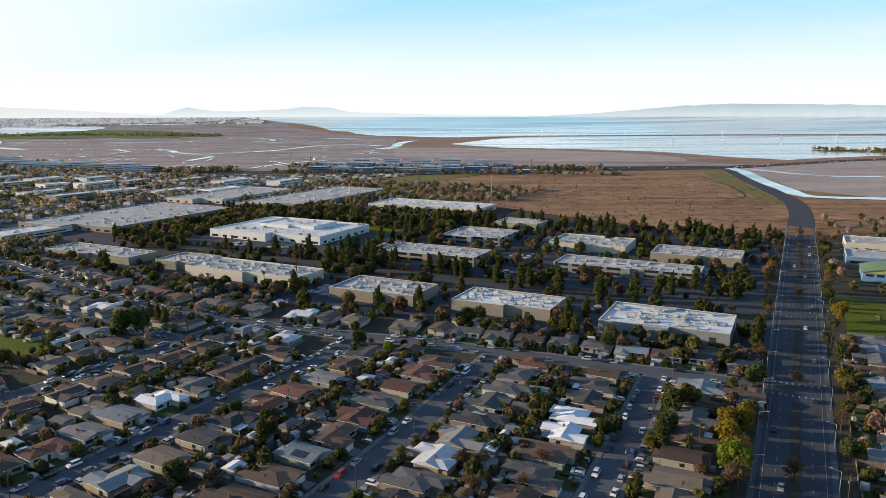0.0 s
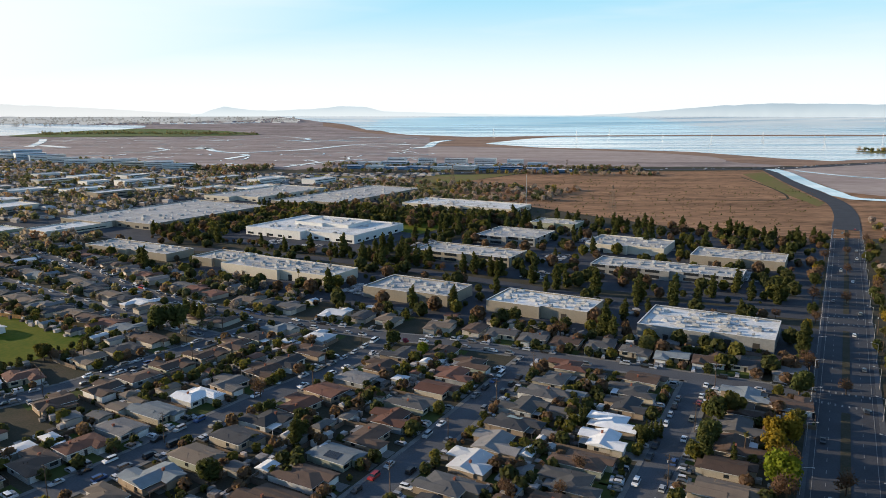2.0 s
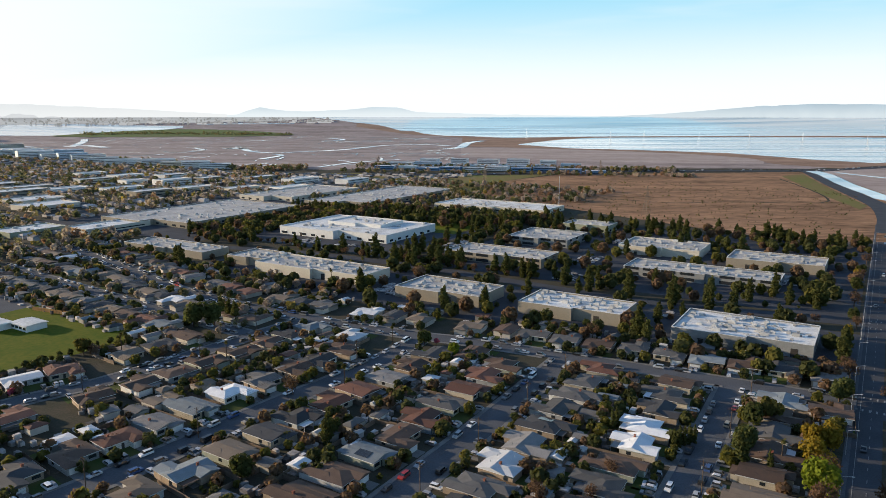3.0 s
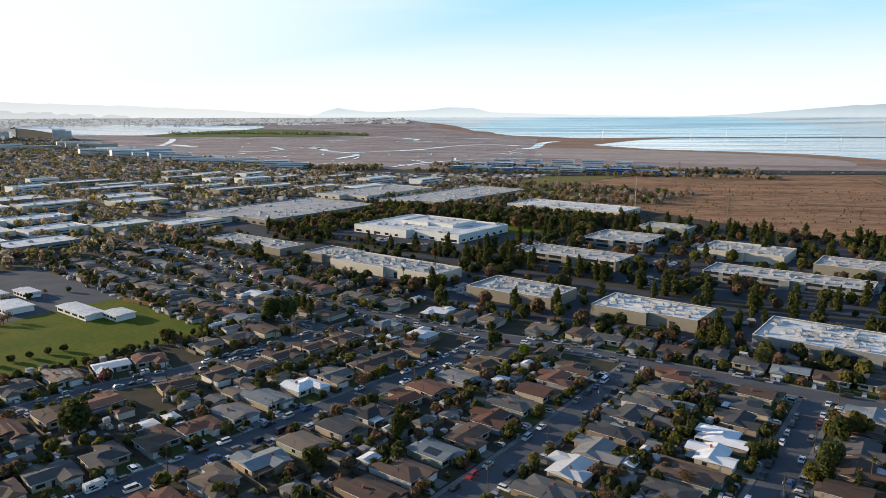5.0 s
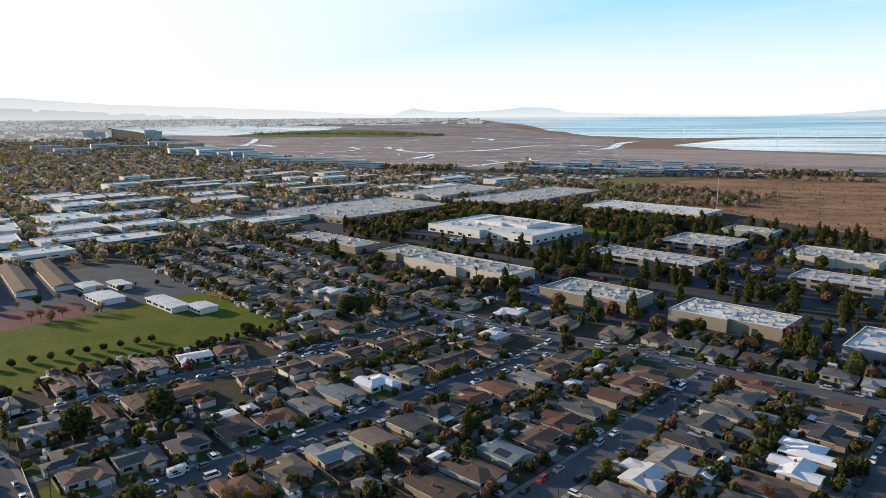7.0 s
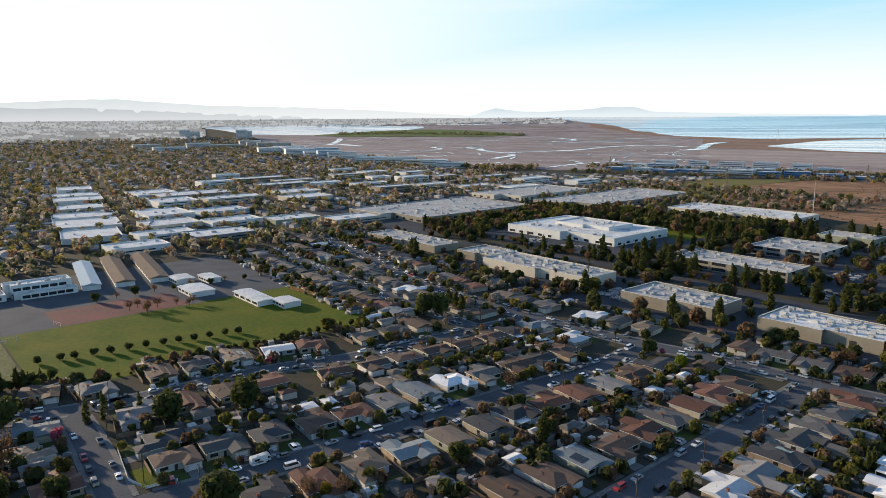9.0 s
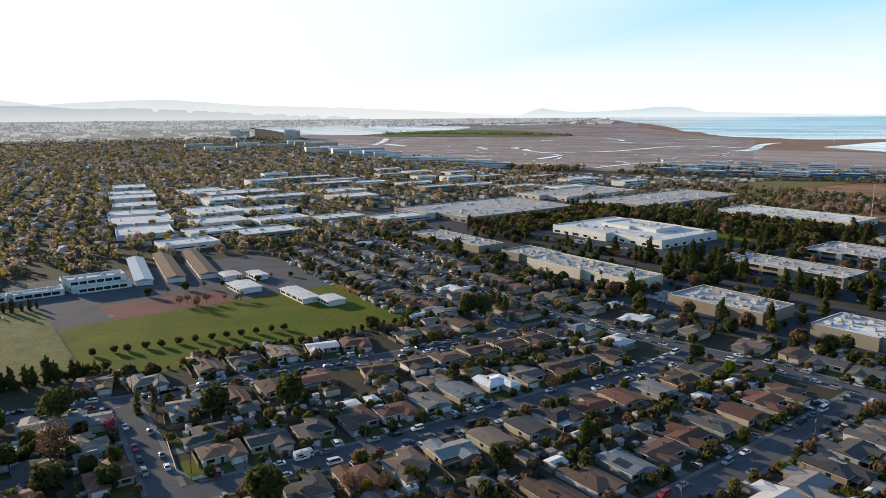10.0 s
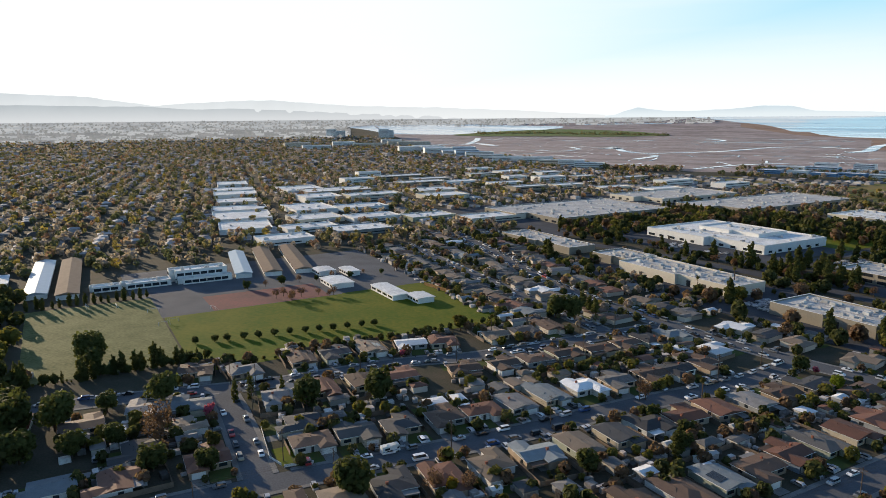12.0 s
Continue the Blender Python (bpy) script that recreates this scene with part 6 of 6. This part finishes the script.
# woods and garden trees too far to count, with the small houses among them
def woods(name, n, where, mats, label, size=(5, 10), quads=26, leaf=0.17):
    groups = [[] for _ in mats]
    for k in range(n):
        p = where()
        if p is None:
            continue
        groups[NR.choice(len(mats), p=[w for _, w in mats])].append((*p, NR.uniform(*size)))
    for (mat, _), g in zip(mats, groups):
        if not g:
            continue
        g = np.array(g)
        c0 = np.repeat(g, quads, axis=0)
        n2 = len(c0)
        d = NR.normal(size=(n2, 3))
        d /= np.linalg.norm(d, axis=1)[:, None]
        h = c0[:, 3:4]
        c = np.stack([c0[:, 0], c0[:, 1], c0[:, 2]], 1) + d * h * np.array([0.42, 0.42, 0.42]) * NR.uniform(0.7, 1.1, (n2, 1)) + np.array([0, 0, 0.52]) * h
        nn = d + NR.normal(size=(n2, 3)) * 0.5
        nn /= np.linalg.norm(nn, axis=1)[:, None]
        t = np.cross(nn, NR.normal(size=(n2, 3)))
        t /= np.linalg.norm(t, axis=1)[:, None]
        b = np.cross(nn, t)
        v = np.zeros((n2 * 4, 3))
        for q, (e, f) in enumerate(((-1, -0.6), (0.9, -0.8), (1.1, 0.7), (-0.7, 0.9))):
            v[q::4] = c + (t * e + b * f) * h * leaf
        me = bpy.data.meshes.new(name)
        me.vertices.add(n2 * 4)
        me.vertices.foreach_set("co", v.ravel())
        me.loops.add(n2 * 4)
        me.loops.foreach_set("vertex_index", np.arange(n2 * 4))
        me.polygons.add(n2)
        me.polygons.foreach_set("loop_start", np.arange(n2) * 4)
        me.update(calc_edges=True)
        me.materials.append(mat)
        tagged(put(name, me), label, "trees", kind="stuff")


wood = [(leafy("far dark leaves", (0.12, 0.125, 0.065), (0.07, 0.078, 0.04), 0.01, 1.35), 0.3), (leafy("far brown twigs", (0.36, 0.295, 0.255), (0.25, 0.2, 0.175), 0.01, 1.35), 0.34), (leafy("far olive leaves", (0.2, 0.175, 0.095), (0.13, 0.115, 0.065), 0.01, 1.35), 0.18), (leafy("far rust leaves", (0.29, 0.18, 0.12), (0.19, 0.12, 0.085), 0.01, 1.35), 0.12), (leafy("far golden leaves", (0.30, 0.23, 0.07), (0.2, 0.16, 0.05), 0.01, 1.35), 0.06)]
FARCLEAR = np.array([o.matrix_basis.translation.xy for o in scene.objects if o.type == "EMPTY" and o.name.split(".")[0] in ("workshop", "office_block", "office_tower")])


def west_row(u, v):
    """Distance from the nearest street of the western quarters, which run in a grid."""
    c = (u + 0.195 * (v + 693) - 69) % 64
    return min(c, 64 - c)


def town_west(a=None, r=None):
    a = NR.uniform(-78, -17) if a is None else a
    r = 300 + 3150 * NR.uniform(0, 1) ** 0.95 if r is None else r
    edge = np.interp(a, [-78, -41.5, -39.2, -37.2, -35.6, -31, -24.8, -20.4, -14], [4600, 4600, 3500, 2850, 2250, 1780, 1560, 1400, 1330])
    if r > edge:
        return None
    x, y = around(a, r)
    u, v = U.x * x + U.y * y, V.x * x + V.y * y
    if (-60 < u < 860 and v > -570) or blocked(u, v, 4, 4) or (400 < u < 870 and v > -740):
        return None
    if np.hypot(FARCLEAR[:, 0] - x, FARCLEAR[:, 1] - y).min() < 31:
        return None
    if r < 1500 and west_row(u, v) < 4.5:
        return None
    return x, y, lift(x, y)


woods("far_woods", 20000, town_west, wood, "dense winter trees of the distant town", (4, 9.5), 22, 0.18)

def garden_left():
    u, v = NR.uniform(215, 345), NR.uniform(-620, -285)
    x, y = xy(u, v)
    if blocked(u, v, 2, 2) or near_road(x, y, 1) or any(abs(u - a) < 7 and abs(v - b) < 7 for a, b in HOUSES):
        return None
    return x, y, 0.0


GARDEN_IT = iter(GARDEN)
near_wood = [(leafy("garden dark leaves", (0.078, 0.082, 0.032), (0.045, 0.05, 0.02), 0.01), 0.5), (leafy("garden brown twigs", (0.17, 0.11, 0.07), (0.1, 0.065, 0.045), 0.01), 0.28), (leafy("garden olive leaves", (0.13, 0.12, 0.03), (0.08, 0.075, 0.022), 0.01), 0.22)]
woods("garden_bushes", len(GARDEN), lambda: (*next(GARDEN_IT), 0.0), near_wood, "bushes and small trees in the gardens", (1.2, 5.6), 90, 0.14)
woods("garden_trees", 420, garden_left, wood, "garden trees and bushes among houses", (2, 6), 60)


def strip(u0, u1, v0, v1):
    def f():
        u, v = NR.uniform(u0, u1), NR.uniform(v0, v1)
        return None if blocked(u, v, 4, 4) or near_road(*xy(u, v), 2.5) else (*xy(u, v), 0.0)
    return f


woods("garden_trees", 500, strip(100, 900, 26, 330), wood, "trees and bushes beside the boulevard", (3, 8), 60)
woods("far_woods", 700, strip(690, 1000, -700, -330), wood, "trees round distant warehouses", (4, 9), 40)
woods("park_trees", 560, strip(318, 700, -320, -12), near_wood, "bushes and trees of the business park", (3, 10), 170, 0.12)
woods("park_trees", 160, strip(320, 440, -560, -300), near_wood, "bushes and trees round the long building", (2.5, 8), 150)
woods("park_trees", 240, strip(590, 690, -560, -300), near_wood, "trees of a small park", (5, 11), 60)
woods("park_trees", 240, strip(440, 640, -590, -500), near_wood, "trees along a wooded street", (4, 10), 60)


def scrub():
    u, v = NR.uniform(700, 1180), NR.uniform(-420, -30)
    return (*xy(u, v), 0.1)


woods("park_trees", 130, strip(-90, -30, -520, -250), near_wood[:1] + [(near_wood[2][0], 0.5)], "dark trees beside the football pitch", (5, 11), 150, 0.11)
woods("field_scrub", 900, scrub, near_wood, "low dry scrub in the brown field", (0.6, 2.2), 16)
woods("far_woods", 420, lambda: (*around(*(lambda a: (a, np.interp(a, [-37, -31, -24.8, -20], [2480, 1960, 1640, 1480]) + NR.uniform(-40, 60)))(NR.uniform(-36, -16))), 0.0), wood, "dark trees along the marsh edge", (5, 10), 24)
woods("field_scrub", 90, lambda: (*around(NR.uniform(27.6, 39), NR.uniform(2390, 2470)), 0.9), wood, "dark trees on the spit in the pond", (6, 13), 30)


def golf_trees():
    a = NR.uniform(-32, -17)
    x, y = around(a, np.interp(a, [-32, -27, -23, -17], [3520, 3560, 3440, 3380]) + NR.uniform(-60, 170) * NR.choice((0.3, 1)))
    return x, y, lift(x, y)


woods("field_scrub", 420, golf_trees, wood[:1] + [(wood[2][0], 1 - wood[0][1])], "dark trees on the green rise", (5, 11), 14)


def shore():
    x = NR.uniform(-330, 330)
    return x, 1400 - 0.1 * x + NR.choice((-70, 60, 85)) * NR.uniform(0.6, 1.2), 0.0


woods("far_woods", 420, shore, wood, "dark trees round the shore offices", (5, 10), 30)

# houses of the distant town, in rows along their streets, and larger blocks farther off
town = Shape()


def far_house(x, y, z, w, d, h, a, rise):
    ca, sa = math.cos(a), math.sin(a)
    tr = lambda q: (x + q[0] * ca - q[1] * sa, y + q[0] * sa + q[1] * ca, z + q[2])
    b = [(-w, -d, 0), (w, -d, 0), (w, d, 0), (-w, d, 0), (-w, -d, h), (w, -d, h), (w, d, h), (-w, d, h), (-w * 0.6, 0, h + rise), (w * 0.6, 0, h + rise)]
    town.solid([tr(q) for q in b], [(0, 1, 5, 4), (1, 2, 6, 5), (2, 3, 7, 6), (3, 0, 4, 7)])
    town.solid([tr(q) for q in b], [(4, 5, 9, 8), (6, 7, 8, 9), (5, 6, 9), (7, 4, 8)])


for row in range(-24, 22):
    for k in range(110):
        v = -650 - k * 17
        for side in (-17, 17):
            u = 69 + 64 * row - 0.195 * (v + 693) + side + TR.uniform(-2, 2)
            x, y = xy(u, v)
            dx, dy = x - MID.x, y - MID.y
            p = town_west(math.degrees(math.atan2(dx, dy)), math.hypot(dx, dy))
            if p is not None and math.hypot(dx, dy) < 2000 and TR.random() < 0.85:
                far_house(*p, TR.uniform(5, 7), TR.uniform(4, 5.5), TR.uniform(2.6, 3.4), GRID + TR.choice((0, 1.571)), TR.uniform(0.8, 1.7))
for k in range(3200):
    p = town_west()
    if p is None or math.hypot(p[0], p[1]) < 1700:
        continue
    big = TR.choice((1, 1, 1.3))
    far_house(*p, TR.uniform(5, 9) * big, TR.uniform(4, 6) * big, TR.uniform(2.6, 4.5) * big, TR.choice((0.4, 1.97, -0.5, 1.1)), 1.2)
tagged(put("distant_houses", town.mesh("distant_houses", material("far roofs", (0.33, 0.31, 0.30), (0.22, 0.2, 0.19), 0.02, 0.85, island=0.8))), "small roofs of the distant town", "houses", kind="stuff")


# trees and pale blocks of the plain beyond, made to glow in the tone of haze
def far_plain():
    a, r = NR.uniform(-75, -14), NR.uniform(3350, 4600)
    if a > -42 and r < 4250 and not (-34 < a < -22 and 4180 < r):
        return None
    x, y = around(a, r)
    return x, y, lift(x, y)


hazy = [(haze_glow("hazy dark trees", (0.215, 0.215, 0.205), 0.8), 0.6), (haze_glow("hazy brown trees", (0.26, 0.25, 0.24), 0.8), 0.4)]
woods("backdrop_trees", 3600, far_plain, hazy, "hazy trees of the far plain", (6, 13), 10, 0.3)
s = Shape()
for k in range(420):
    p = far_plain()
    if p:
        w, d, h = TR.uniform(8, 30), TR.uniform(8, 20), TR.uniform(5, 11)
        s.box(p[0] - w, p[0] + w, p[1] - d, p[1] + d, p[2], p[2] + h)
tagged(put("backdrop_blocks", s.mesh("backdrop_blocks", haze_glow("hazy pale blocks", (0.42, 0.42, 0.415), 0.8, (0.32, 0.32, 0.32)))), "pale blocks of the hazy far town", "backdrop", kind="stuff")

# ---- poles, lamps, pylons ----
def pole_kit():
    a = Shape()
    a.rod((0, 0, -0.2), (0, 0, 11.5), 0.17, 0.11, 7)
    b = Shape()
    b.box(-1.3, 1.3, -0.06, 0.06, 10.7, 10.85)
    c = Shape()
    c.box(-0.9, 0.9, -0.06, 0.06, 9.6, 9.72)
    t = Shape()
    t.rod((0.35, 0, 8.6), (0.35, 0, 9.4), 0.22, 0.22, 8)
    return a.mesh("pole", M["pole"]), b.mesh("crossarm", M["pole"]), c.mesh("crossarm", M["pole"]), t.mesh("transformer", M["metal"])


PK = pole_kit()


def pole_line(pts, label="wooden utility pole with crossarms and wires"):
    tops = []
    for i, (x, y) in enumerate(pts):
        nx = pts[min(i + 1, len(pts) - 1)]
        pv = pts[max(i - 1, 0)]
        ang = math.degrees(math.atan2(nx[1] - pv[1], nx[0] - pv[0])) + 90
        top = stand("utility_pole", pose(x, y, 0, 0, 0, ang), label, "utility pole", "utility poles")
        put("pole", PK[0], top)
        put("crossarm", PK[1], top)
        put("crossarm", PK[2], top)
        if i % 2:
            put("transformer", PK[3], top)
        m = pose(x, y, 0, 0, 0, ang)
        tops.append([m @ Vector((a, 0, z)) for a, z in ((-1.2, 10.9), (0.0, 10.9), (1.2, 10.9), (-0.8, 9.75), (0.8, 9.75))])
    for p, q in zip(tops, tops[1:]):
        for a, b in zip(p, q):
            s = Shape()
            n = 6
            pts2 = [a.lerp(b, k / n) - Vector((0, 0, 0.9 * (1 - (2 * k / n - 1) ** 2))) for k in range(n + 1)]
            for c, d in zip(pts2, pts2[1:]):
                s.rod(c, d, 0.018, 0.018, 3)
            tagged(put("overhead_wire", s.mesh("overhead_wire", M["dark"])), "thin dark overhead wire between poles", "wire", "overhead wires")


pole_line([xy(u, -112.5) for u in (120, 155, 191, 230, 268)])
pole_line([xy(u, -200.5) for u in (20, 62, 104, 146, 190, 235)])
pole_line([xy(u, -41) for u in (150, 200, 245, 290)])
pole_line([xy(52, v) for v in (-300, -262, -222)])
pole_line([xy(u, 20.5) for u in (160, 210, 260, 310, 360, 410)])
pole_line([xy(u, v) for u, v in ((60, -289), (105, -284), (150, -277), (200, -265))])

a = Shape()
a.rod((0, 0, 0), (0, 0, 9), 0.12, 0.08, 7)
b = Shape()
b.rod((0, 0, 8.9), (2.6, 0, 9.6), 0.06, 0.05, 5)
c = Shape()
c.box(2.4, 3.3, -0.16, 0.16, 9.5, 9.68, 0.05, 0.04)
LK = a.mesh("pole", M["metal"]), b.mesh("arm", M["metal"]), c.mesh("lamp_head", M["metal"])
for k in range(16):
    for v, t in ((-5.6, 0), (18.6, 180)):
        top = stand("street_lamp", place(180 + k * 36, v, t), "grey steel street lamp beside the boulevard", "street lamp", "street lamps")
        for n, me in zip(("pole", "arm", "lamp_head"), LK):
            put(n, me, top)


def pylon(x, y, h, label="lattice steel power pylon in the field"):
    metal = M["white"] if "distant" in label else M["steel"]
    top = stand("pylon", pose(x, y, lift(x, y), 0, 0, 30), label, "pylon", "pylons")
    s = Shape()
    lv = [(0, 4.0), (0.3, 2.6), (0.6, 1.5), (0.8, 0.9), (1.0, 0.25)]
    th = 0.07 if "distant" in label else 0.12 * h / 35
    for (t0, w0), (t1, w1) in zip(lv, lv[1:]):
        c0 = [(sx * w0, sy * w0, t0 * h) for sx, sy in ((-1, -1), (1, -1), (1, 1), (-1, 1))]
        c1 = [(sx * w1, sy * w1, t1 * h) for sx, sy in ((-1, -1), (1, -1), (1, 1), (-1, 1))]
        for i in range(4):
            j = (i + 1) % 4
            s.rod(c0[i], c1[i], th * 1.5, th * 1.5, 4)
            s.rod(c0[i], c1[j], th, th, 3)
            s.rod(c0[j], c1[i], th, th, 3)
            s.rod(c1[i], c1[j], th, th, 3)
    put("tower", s.mesh("tower", metal), top)
    for z, w in ((0.66, 5.5), (0.78, 4.5), (0.9, 3.6)):
        s = Shape()
        s.rod((-w, 0, z * h), (0, 0, z * h + 0.8), th, th, 4)
        s.rod((w, 0, z * h), (0, 0, z * h + 0.8), th, th, 4)
        s.rod((-w, 0, z * h), (w, 0, z * h), th, th, 4)
        put("crossarm", s.mesh("crossarm", metal), top)


for x, y, h in ((147, 787, 34), (-40, 1090, 34), (-250, 1330, 34), (160, 1290, 30)):
    pylon(x, y, h)
for az, r in ((8, 2700), (10.5, 2900), (14.5, 2600), (18.0, 2500), (21.5, 2750), (25.5, 2550), (29, 2650), (31, 2300), (1.5, 3000)):
    pylon(*around(az, r), 46, "distant lattice power pylon standing in the bay")
top = stand("mast", pose(59, 890, 0), "thin pale mast beside the warehouse", "mast")
s = Shape()
s.rod((0, 0, 0), (0, 0, 36), 0.45, 0.25, 8)
put("pole", s.mesh("pole", M["metal"]), top)
